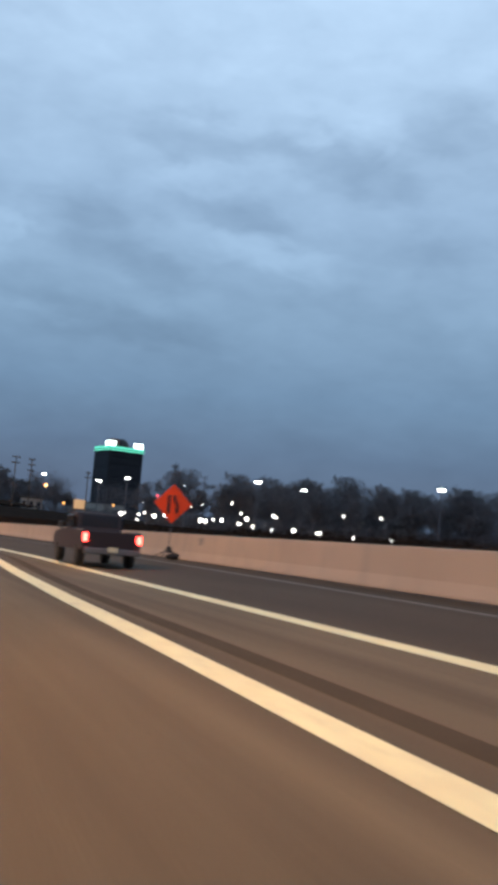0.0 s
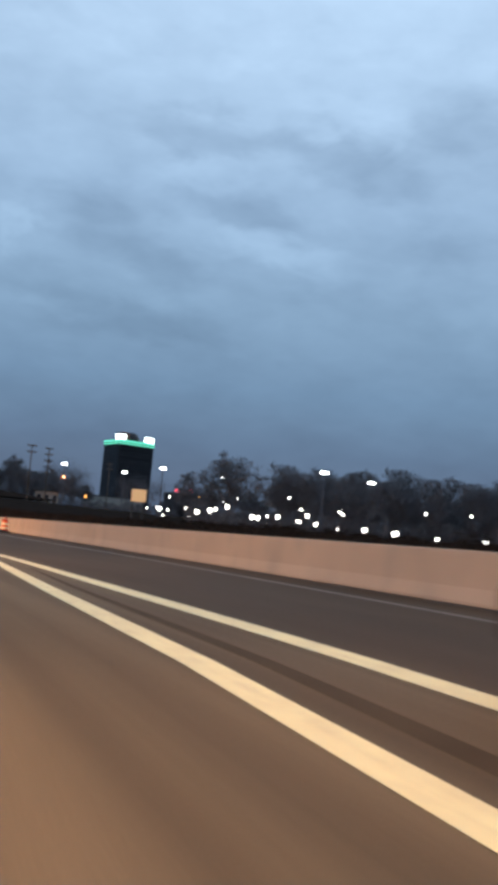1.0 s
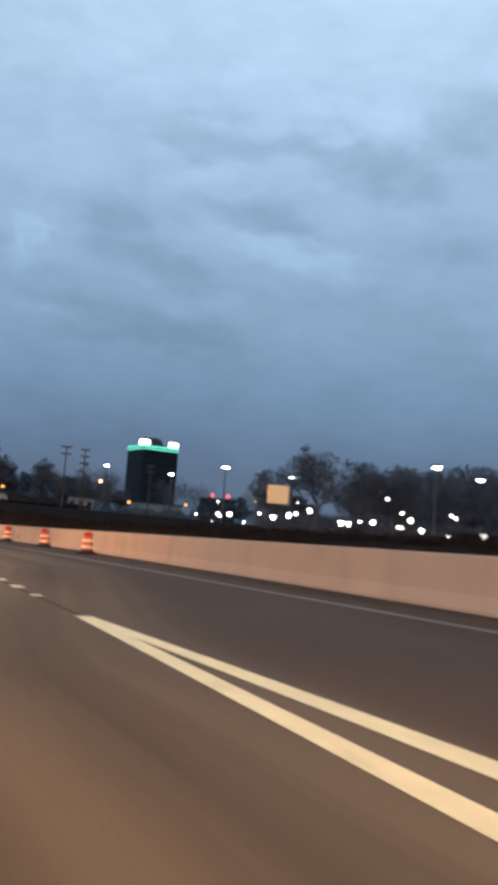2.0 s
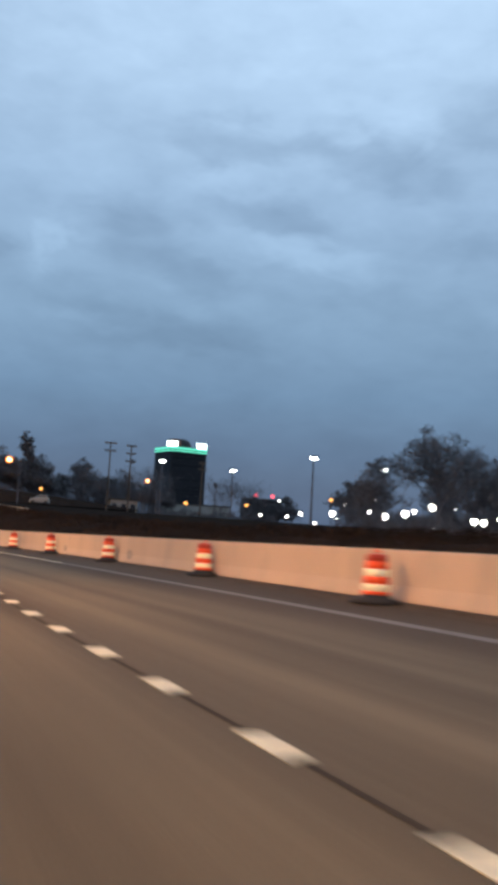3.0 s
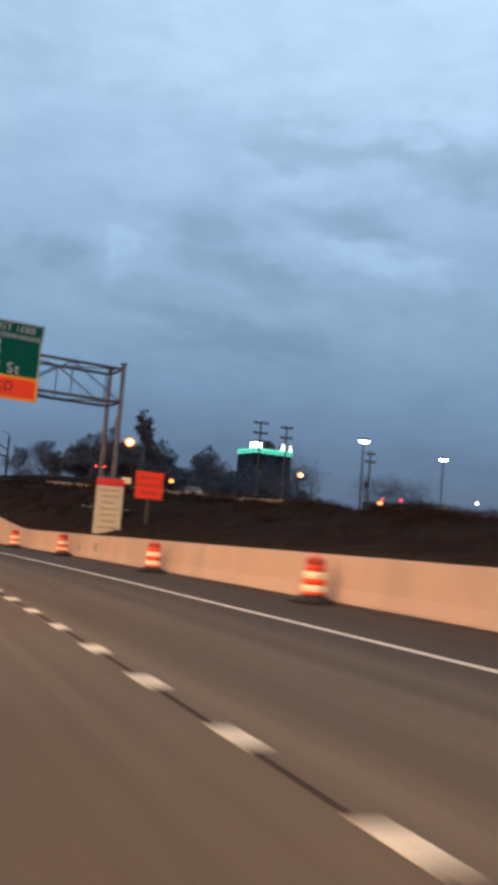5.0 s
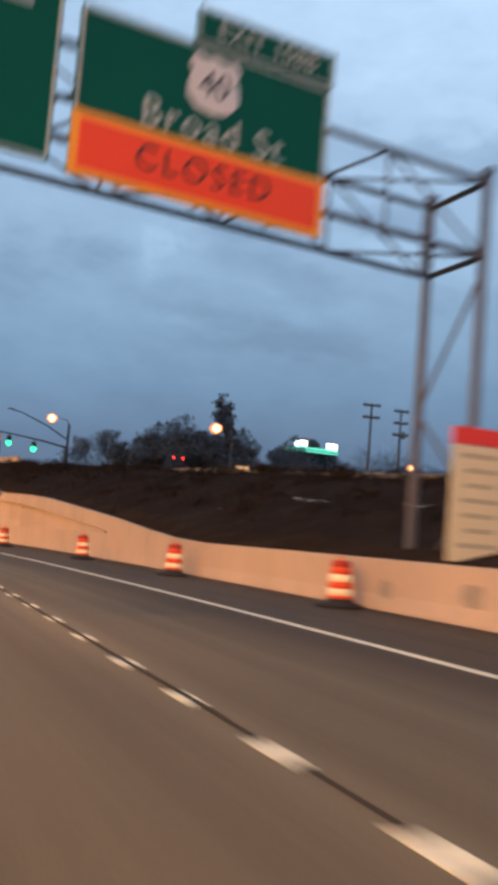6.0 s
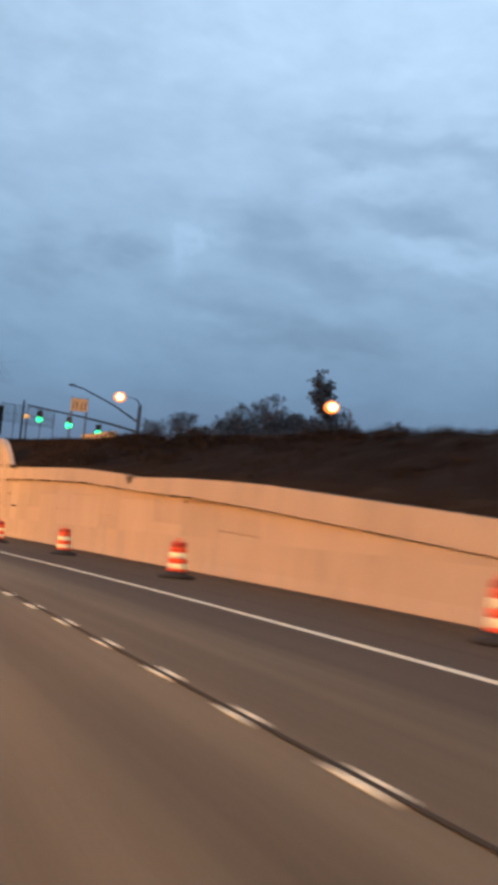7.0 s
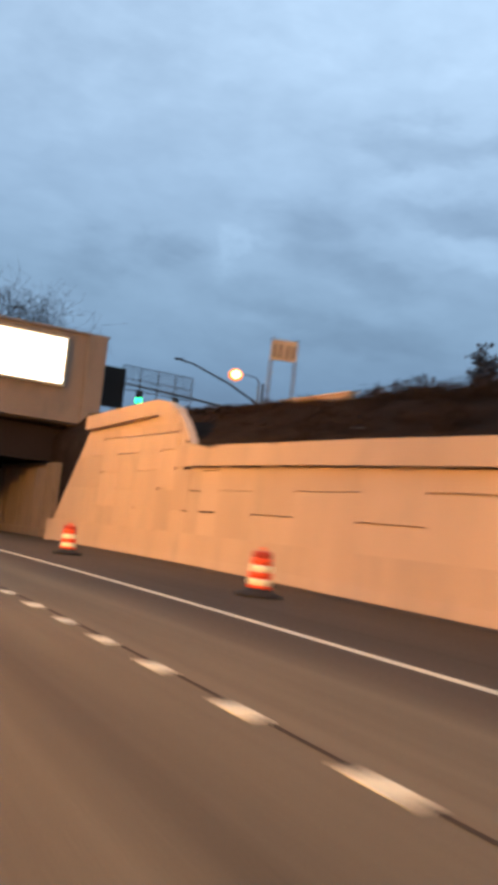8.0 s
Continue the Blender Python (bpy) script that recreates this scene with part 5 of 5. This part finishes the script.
def make_upper_road():
    """The low bank that carries the upper road."""
    xs = [(-34, 7.1), (-20, 8.2), (-9, 9.4), (-4, 9.72), (6, 9.72), (11, 9.3), (20, 8.6), (34, 7.4)]
    bm = bmesh.new()
    rows = [[bm.verts.new((x, y + x * 0.14, z if inner else 7.0)) for y, inner in ((289.5, 0), (293.5, 1), (303.5, 1), (307.5, 0))] for x, z in xs]
    for r0, r1 in zip(rows, rows[1:]):
        for i in range(3):
            bm.faces.new((r0[i], r1[i], r1[i + 1], r0[i + 1]))
    bm.faces.new(rows[0])
    bm.faces.new(rows[-1][::-1])
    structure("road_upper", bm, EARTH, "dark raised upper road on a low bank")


make_upper_road()


def make_far_car():
    t = thing("parked_van", Matrix.Translation((1.8, 296.5, 9.74)) @ pose(0, 0, 0, 0, 0, 8), "dark van with high red tail lamps on the upper road", "van")
    bm = bmesh.new()
    prof = [(0, 0.4), (0.0, 2.55), (0.1, 2.68), (3.4, 2.68), (3.9, 1.75), (4.9, 1.4), (5.1, 0.4)]
    a, b = [bm.verts.new((-0.86, y, z)) for y, z in prof], [bm.verts.new((0.86, y, z)) for y, z in prof]
    bm.faces.new(a)
    bm.faces.new(b[::-1])
    for i in range(len(prof)):
        j = (i + 1) % len(prof)
        bm.faces.new((a[i], b[i], b[j], a[j]))
    bmesh.ops.recalc_face_normals(bm, faces=bm.faces)
    bmesh.ops.bevel(bm, geom=list(bm.edges), offset=0.05, segments=2, affect="EDGES")
    part("body", bm, TRUCK_PAINT, t)
    part("rear_window", one_box((0, -0.02, 1.75), (1.3, 0.05, 0.5), 0.01), GLASS, t)
    for x in (-0.66, 0.66):
        part("tail_lamp", one_box((x, -0.03, 2.24), (0.3, 0.08, 0.24), 0.03), TAIL_DIM, t, "lit red tail lamp")
        for y in (0.95, 4.1):
            w = part("wheel", one_lathe([(0.15, -0.1), (0.31, -0.1), (0.33, 0), (0.31, 0.1), (0.15, 0.1)], 16), RUBBER, t)
            w.matrix_basis = pose(x * 1.24, y, 0.33, 0, 90, 0)


make_far_car()


def make_parked_car():
    """A small pale hatchback, side on to the road."""
    t = thing("parked_car", Matrix.Translation((9.2, 245.6, 5.75)) @ pose(0, 0, 0, 0, 0, 82), "small dull white car parked beyond the bank", "car")
    bm = bmesh.new()
    prof = [(-1.6, 0.3), (-1.62, 0.85), (-1.45, 1.0), (-1.1, 1.5), (0.25, 1.52), (0.85, 1.02), (1.55, 0.85), (1.62, 0.3)]
    sides = [[bm.verts.new((x * (0.86 if z > 1.2 else 1.0), y, z)) for y, z in prof] for x in (-0.8, 0.8)]
    bm.faces.new(sides[0])
    bm.faces.new(sides[1][::-1])
    for i in range(len(prof)):
        j = (i + 1) % len(prof)
        bm.faces.new((sides[0][i], sides[1][i], sides[1][j], sides[0][j]))
    bmesh.ops.recalc_face_normals(bm, faces=bm.faces)
    bmesh.ops.bevel(bm, geom=list(bm.edges), offset=0.05, segments=2, affect="EDGES")
    part("body", bm, STUCCO, t)
    for x in (-0.74, 0.74):
        for y, w in ((-0.72, 0.62), (0.05, 0.7)):
            part("side_window", one_box((x, y, 1.24), (0.06, w, 0.3), 0.02), GLASS, t)
        for y in (-1.02, 1.02):
            w = part("wheel", one_lathe([(0.14, -0.09), (0.28, -0.09), (0.3, 0), (0.28, 0.09), (0.14, 0.09)], 16), RUBBER, t)
            w.matrix_basis = pose(x, y, 0.3, 0, 90, 0)
    part("rear_window", one_box((0, -1.28, 1.24), (1.1, 0.05, 0.3), 0.02), GLASS, t)
    q = thing("lit_notice", Matrix.Translation((1.4, 239.2, 5.6)), "small pale lit notice on a steel post", "sign")
    part("panel", one_box((0, 0, 1.4), (1.0, 0.08, 0.65), 0.02), BILLBOARD, q)
    part("post", one_tube([(0, 0.08, -0.5), (0, 0.08, 1.8)], 0.05, 8), DARK_STEEL, q)


make_parked_car()

# ---------------------------------------------------------------- trees and brush


def make_tree(name, seed, height, spread, label, leaves=0, limbs=7, twig_levels=3, group="", low=0.35, least=0.034, drift=0.012, stem=0.62, sprays=2, lift=0.5, length=1.0, body=1.25):
    rng = random.Random(seed)
    t = thing(name, Matrix.Identity(4), label, "tree", group)
    trunk, crown, leaf = bmesh.new(), bmesh.new(), bmesh.new()
    r0 = height * 0.022
    pts = [Vector((0, 0, -0.4))]
    k = 6
    for i in range(1, k + 1):
        pts.append(Vector((rng.uniform(-1, 1) * height * drift * i, rng.uniform(-1, 1) * height * drift * i, height * stem * i / k)))
    tube(trunk, pts, [r0 * (1 - 0.75 * i / k) for i in range(k + 1)], 8)

    # the crown keeps within a rounded body
    mid_z, up, wide = height * (0.5 + low * 0.32), height * (0.5 - low * 0.32) * body / 1.25, spread * body

    def reach(p, step):
        """A step from p, cut short where it would leave the crown's body."""
        for cut in (1.0, 0.6, 0.3):
            q = p + step * cut
            if Vector((q.x / wide, q.y / wide, (q.z - mid_z) / up)).length < 1:
                break
        return q

    def grow(p, d, length, r, level):
        segs = [p]
        q, dd = p, d
        n = 3 if level < 2 else 2
        for _ in range(n):
            dd = (dd + Vector((rng.uniform(-0.3, 0.3), rng.uniform(-0.3, 0.3), rng.uniform(-0.1, 0.22)))).normalized()
            q = reach(q, dd * length / n)
            segs.append(q)
        bm = trunk if level == 0 else crown
        r = max(r, least)
        tube(bm, segs, [r * (1 - 0.55 * i / n) for i in range(n + 1)], 5 if level == 0 else 3, False)
        if level < twig_levels:
            for j in range((6, 5, 4)[min(level, 2)]):
                i = rng.randint(1, n)
                side = Vector((rng.uniform(-1, 1), rng.uniform(-1, 1), rng.uniform(-0.5, 0.8))).normalized()
                grow(segs[i], (dd * 0.6 + side * 0.95).normalized(), length * rng.uniform(0.5, 0.75), r * 0.45, level + 1)
        else:
            for _ in range(sprays):
                a = segs[rng.randint(0, n)]
                b = reach(a, Vector((rng.gauss(0, 1), rng.gauss(0, 1), rng.gauss(0.25, 1))) * length * 0.42)
                tube(crown, [a, b], [least * 0.75, least * 0.4], 3, False)
            for _ in range(leaves):
                c = segs[rng.randint(1, n)] + Vector((rng.gauss(0, 0.25), rng.gauss(0, 0.25), rng.gauss(0, 0.25)))
                a = Vector((rng.uniform(-1, 1), rng.uniform(-1, 1), rng.uniform(-1, 1))).normalized() * rng.uniform(0.12, 0.3)
                b = a.cross(Vector((rng.uniform(-1, 1), rng.uniform(-1, 1), rng.uniform(-1, 1)))).normalized() * rng.uniform(0.08, 0.2)
                leaf.faces.new([leaf.verts.new(c + v) for v in (a, b, -a, -b)])

    for i in range(limbs):
        f = low + (1 - low) * i / max(1, limbs - 1)
        j = min(k - 1, int(f * k))
        p = pts[j].lerp(pts[j + 1], f * k - j) if j < k else pts[k]
        a = i * 2.4 + rng.uniform(-0.4, 0.4)
        d = Vector((math.cos(a), math.sin(a), rng.uniform(lift, lift + 0.6))).normalized()
        grow(p, d, spread * length * rng.uniform(0.75, 1.1) * ((1.15 - 0.45 * f) if low > 0.2 else (1.4 - 0.6 * f) * rng.uniform(0.55, 1.25)), r0 * 0.42, 0)
    grow(pts[k], Vector((0, 0, 1)), height * (0.92 - stem), r0 * 0.3, 0)
    part("trunk", trunk, TWIG, t)
    tagged(part("crown", crown, TWIG, t, "bare tangled twigs"), kind="stuff")
    if leaves:
        tagged(part("foliage", leaf, LEAF, t, "sparse dull leaves"), kind="stuff")
    else:
        leaf.free()
    return t


bare_a = make_tree("bare_tree", 11, 15.0, 5.2, "bare winter tree with a fine twiggy crown", 0, 9, 3, "bare trees", length=1.2)
bare_b = make_tree("bare_tree", 23, 13.0, 4.6, "bare winter tree with a fine twiggy crown", 0, 9, 3, "bare trees", length=1.2)
dome = make_tree("bare_tree", 29, 12.0, 3.5, "bare winter tree with a dense round crown of twigs", 0, 12, 3, "bare trees", 0.25, 0.03, length=1.3)
vase = make_tree("bare_tree", 61, 11.0, 4.4, "broad bare winter tree forking into rising limbs", 0, 7, 3, "bare trees", 0.5, 0.034, 0.01, 0.42, 2, 1.2, 1.5)
leafy = make_tree("ivy_tree", 8, 16.5, 1.75, "tall tree with a dark tuft of ivy on its top", 2, 20, 2, "leafy trees", 0.6, 0.03, 0.012, 0.84, 3)
thin = make_tree("bare_tree", 51, 12.5, 7.5, "thin bare winter tree with spreading limbs", 0, 9, 2, "bare trees", 0.3, 0.02, sprays=3, lift=0.7, body=2.6)
bushy = make_tree("leafy_tree", 31, 9.0, 3.4, "round dark tree still holding a few leaves", 1, 10, 3, "leafy trees", 0.3, 0.036, sprays=1)


def put_tree(src, x, y, z, k, turn, first=[]):
    m = Matrix.Translation((x, y, z)) @ pose(0, 0, 0, 0, 0, turn) @ Matrix.Scale(k, 4)
    if src.name not in first:
        first.append(src.name)
        src.matrix_basis = m
        return src
    c = copy_thing(src, Matrix.Identity(4))
    c.matrix_basis = m
    return c


rng = random.Random(77)
# the belt at the edge of the car park
put_tree(vase, 46.6, 177.6, 3.2, 1.0, 30)
put_tree(bare_b, 39.7, 176.6, 3.2, 0.6, 200)
for i in range(4, 22):
    f = i / 21
    x, y = 46 + 44 * f + rng.uniform(-1.5, 1.5), 188 - 50 * f + rng.uniform(-3, 3)
    put_tree((bare_a, bare_b)[i % 2], x, y, 3.2, rng.uniform(0.6, 0.74) * (0.97 - 0.05 * min(1, f * 1.6)), rng.uniform(0, 360))
for i in range(3, 18):
    f = (i + 0.5) / 18
    put_tree((bare_b, bare_a)[i % 2], 58 + 52 * f + rng.uniform(-1.5, 1.5), 222 - 52 * f + rng.uniform(-2, 2), 3.2, rng.uniform(0.82, 0.95) * (1 - 0.1 * min(1, f * 1.6)), rng.uniform(0, 360))
for i in (0, *range(4, 16)):
    f = (i + 0.5) / 16
    put_tree(bushy, 54 + 52 * f + rng.uniform(-1, 1), 219 - 52 * f + rng.uniform(-2, 2), 3.2, rng.uniform(0.7, 0.95), rng.uniform(0, 360))
for x, y, z, k in ((28.6, 356, 6.5, 1.5), (22, 353, 6.5, 1.15), (35, 352, 6.5, 1.15), (40.5, 350, 6.5, 1.05), (46, 349, 6.5, 1.0), (15.5, 346, 7, 1.05), (51, 352, 6.0, 0.9), (17, 328, 8, 0.7)):
    put_tree(bushy, x, y, z, k, rng.uniform(0, 360))
for x, y, z, k in ((40, 326, 6.5, 0.85), (44, 329, 6.5, 0.75), (61, 329, 6, 0.8), (68, 331, 6, 0.75)):
    put_tree(thin, x, y, z, k, rng.uniform(0, 360))
for x, y, z, k in ((80.6, 242.5, 4, 0.9), (88, 238, 4, 0.98), (95, 236, 4, 1.0), (104, 232, 4, 1.1), (84, 247, 4, 0.7)):
    put_tree(bare_b if k < 1 else bare_a, x, y, z, k, rng.uniform(0, 360))
put_tree(bushy, 105, 448, 5.0, 1.5, 70)
put_tree(bushy, 117, 446, 5.0, 1.6, 190)
put_tree(bushy, 111, 444, 5.0, 1.3, 290)
put_tree(bushy, 107, 350, 5.0, 1.35, 40)
put_tree(bushy, 113, 352, 5.0, 1.1, 140)
# trees round the upper road
for x, y, z, k in ((46, 350, 6, 0.75), (-11.5, 323, 8.5, 0.5), (-7, 324, 8.5, 0.62), (35, 342, 6, 0.65), (9.4, 317.5, 8, 0.66), (8.0, 314, 8, 0.56)):
    put_tree((bare_a, bare_b)[int(k * 100) % 2], x, y, z, k, rng.uniform(0, 360))
for x, y, z, k in ((3.2, 311, 8, 0.98), (-1.0, 315, 8, 0.9), (6.5, 318, 8, 1.02), (-5, 319, 8, 0.8), (15, 320, 8, 0.95), (0, 320, 8, 1.0)):
    put_tree(bushy, x, y, z, k, rng.uniform(0, 360))
put_tree(leafy, 10.2, 315.3, 8.0, 1.0, 20)
for x, y, z, k in ((25.5, 330, 6.5, 1.1), (13.5, 318, 8, 0.92), (38.5, 350, 6, 1.08), (4.4, 321, 8, 1.04), (0.4, 324, 8, 0.95), (31, 338, 6.5, 0.8)):
    put_tree(dome, x, y, z, k, rng.uniform(0, 360))
put_tree(bushy, 81.8, 292, 4.8, 1.25, 60)
put_tree(bushy, 8.6, 312.5, 8.0, 0.98, 320)
put_tree(bushy, 11.6, 316.5, 8.0, 1.04, 100)
put_tree(bushy, 7.4, 317, 8.0, 1.1, 10)
put_tree(bushy, 12.8, 315, 8.0, 0.85, 250)
put_tree(thin, -37.0, 304, 9.0, 0.85, 200)
put_tree(thin, -44, 318, 9.0, 0.8, 80)


def make_thicket(a, b, z, height, depth, n, seed):
    """Tangled undergrowth below a row of trees, from a to b: one uncountable growth."""
    rng = random.Random(seed)
    verts, faces = [], []
    across = Vector((a[1] - b[1], b[0] - a[0], 0)).normalized()
    for _ in range(n):
        f = rng.random()
        off = rng.gauss(0, depth / 2)
        hump = height * (0.75 + 0.35 * noise.noise(Vector((f * 17, seed, 0))) + 0.2 * noise.noise(Vector((f * 60, seed, 5))))
        p = Vector((a[0] + (b[0] - a[0]) * f, a[1] + (b[1] - a[1]) * f, z - 0.2)) + across * off
        p.z += hump * rng.random() ** 1.3
        d = Vector((rng.gauss(0, 0.5), rng.gauss(0, 0.5), rng.uniform(0.2, 1.0))).normalized() * rng.uniform(0.6, 1.5)
        w = d.cross(Vector((rng.uniform(-1, 1), rng.uniform(-1, 1), rng.uniform(-1, 1)))).normalized() * rng.uniform(0.02, 0.06)
        i = len(verts)
        verts.extend([tuple(p - w), tuple(p + w), tuple(p + d)])
        faces.append((i, i + 1, i + 2))
    me = bpy.data.meshes.new("undergrowth")
    me.from_pydata(verts, [], faces)
    me.materials.append(TWIG)
    tagged(new("undergrowth", me), "tangled leafless undergrowth below the row of trees", "undergrowth", kind="stuff")


make_thicket((50, 217), (114, 163), 3.2, 5.0, 2.5, 26000, 5)
make_thicket((43, 190), (92, 136), 3.2, 3.0, 2.0, 14000, 6)
make_thicket((-12, 321), (33, 340), 7.4, 5.0, 2.0, 20000, 7)
make_thicket((30, 343), (78, 336), 5.6, 4.5, 2.0, 14000, 8)


def make_brush():
    """Dry grass and low scrub over the bank: one uncountable growth."""
    rng = random.Random(12)
    verts, faces = [], []

    def blade(p, h, w, lean):
        a = rng.uniform(0, 6.283)
        d = Vector((math.cos(a), math.sin(a), 0))
        tip = p + Vector((rng.uniform(-1, 1) * lean, rng.uniform(-1, 1) * lean, h))
        i = len(verts)
        verts.extend([tuple(p - d * w), tuple(p + d * w), tuple(tip)])
        faces.append((i, i + 1, i + 2))

    def surface(s, lat):
        lw = wall_lat(s) if s < 263 else 15.4
        top = (wall_top(s) if s < 263 else 5.6) + lw * bank(s)
        f = (lat - lw - 0.1) / (17 - lw - 0.1)
        xs = [0, 0.2, 0.48, 0.8, 1.0, 1.6]
        z = np.interp(f, xs, [top, top + (crest_z(s) - top) * 0.2, top + (crest_z(s) - top) * 0.5, top + (crest_z(s) - top) * 0.86, crest_z(s), crest_z(s)])
        return float(z)

    for _ in range(30000):
        s = rng.uniform(5, 262)
        lat = rng.uniform(wall_lat(s) + (0.25 if s < 243 else 1.0), 19.5)
        p = road_at(s, lat)
        p.z = surface(s, lat) - 0.08
        thick = noise.noise(Vector((p.x * 0.16, p.y * 0.16, 3.0)))
        blade(p, rng.uniform(0.1, 0.36) * (1.0 + 0.6 * max(0, thick)), rng.uniform(0.015, 0.045), 0.22)
    me = bpy.data.meshes.new("bank_grass")
    me.from_pydata(verts, [], faces)
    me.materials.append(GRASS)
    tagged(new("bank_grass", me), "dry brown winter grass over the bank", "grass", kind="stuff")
    verts, faces = [], []
    for _ in range(760):
        s = rng.uniform(12, 262) if rng.random() < 0.75 else rng.uniform(224, 262)
        lat = rng.choice((rng.uniform(15.5, 18.5), rng.uniform(16.3, 17.6), rng.uniform(12.5, 17)))
        if 247 < s and lat < 15.5:
            continue
        p = road_at(s, lat)
        p.z = surface(s, lat) - 0.1
        big = rng.uniform(0.2, 0.5) * (0.5 if s > 241 else 1.7 if s > 228 and rng.random() < 0.5 else 1.0 if s > 200 else 1.3)
        for _ in range(46):
            q = p + Vector((rng.gauss(0, 0.3), rng.gauss(0, 0.3), 0))
            blade(q, big * rng.uniform(0.4, 1.0), rng.uniform(0.008, 0.02), 0.5 * big)
            c = q + Vector((rng.uniform(-0.3, 0.3), rng.uniform(-0.3, 0.3), big * rng.uniform(0.25, 0.8)))
            blade(c, rng.uniform(0.05, 0.2), rng.uniform(0.03, 0.07), 0.15)
    for _ in range(160):
        q = road_at(222.6 + rng.gauss(0, 0.22), wall_lat(222.6) + rng.uniform(-0.3, 0.3))
        q.z += wall_top(222.6) - rng.uniform(0.0, 0.3)
        blade(q, rng.uniform(-0.1, 0.25), rng.uniform(0.02, 0.05), 0.12)
    me = bpy.data.meshes.new("bank_scrub")
    me.from_pydata(verts, [], faces)
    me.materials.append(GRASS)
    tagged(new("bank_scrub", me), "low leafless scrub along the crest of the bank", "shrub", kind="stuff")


make_brush()


def make_grit():
    """Dirt and small stones washed up along the foot of the wall."""
    rng = random.Random(66)
    verts, faces = [], []
    ss = np.arange(-40.0, 262.0, 0.5)
    last = None
    for s in ss:
        lw = wall_lat(s) - 0.06
        w = 0.16 + 0.14 * noise.noise(Vector((s * 0.35, 0, 0))) + 0.1 * noise.noise(Vector((s * 1.7, 3, 0)))
        i = len(verts)
        verts.extend([tuple(road_at(s, lw - max(0.04, w), 0.004)), tuple(road_at(s, lw - max(0.04, w) * 0.4, 0.03)), tuple(road_at(s, lw + 0.03, 0.05))])
        if last is not None:
            faces.extend([(last, last + 1, i + 1, i), (last + 1, last + 2, i + 2, i + 1)])
        last = i
    for _ in range(5200):
        s = rng.uniform(60, 262)
        q = road_at(s, wall_lat(s) - 0.08 - abs(rng.gauss(0, 0.5)), 0.0)
        r = rng.uniform(0.008, 0.028)
        i = len(verts)
        for k in range(3):
            a = 2.1 * k + rng.uniform(-0.4, 0.4)
            verts.append((q.x + r * math.cos(a), q.y + r * math.sin(a), q.z))
        verts.append((q.x, q.y, q.z + r * rng.uniform(0.5, 1.0)))
        faces.extend([(i, i + 1, i + 3), (i + 1, i + 2, i + 3), (i + 2, i, i + 3)])
    me = bpy.data.meshes.new("roadside_grit")
    me.from_pydata(verts, [], faces)
    me.materials.append(GRIT)
    tagged(new("roadside_grit", me), "dark dirt and small stones along the foot of the wall", "grit", kind="stuff")


make_grit()
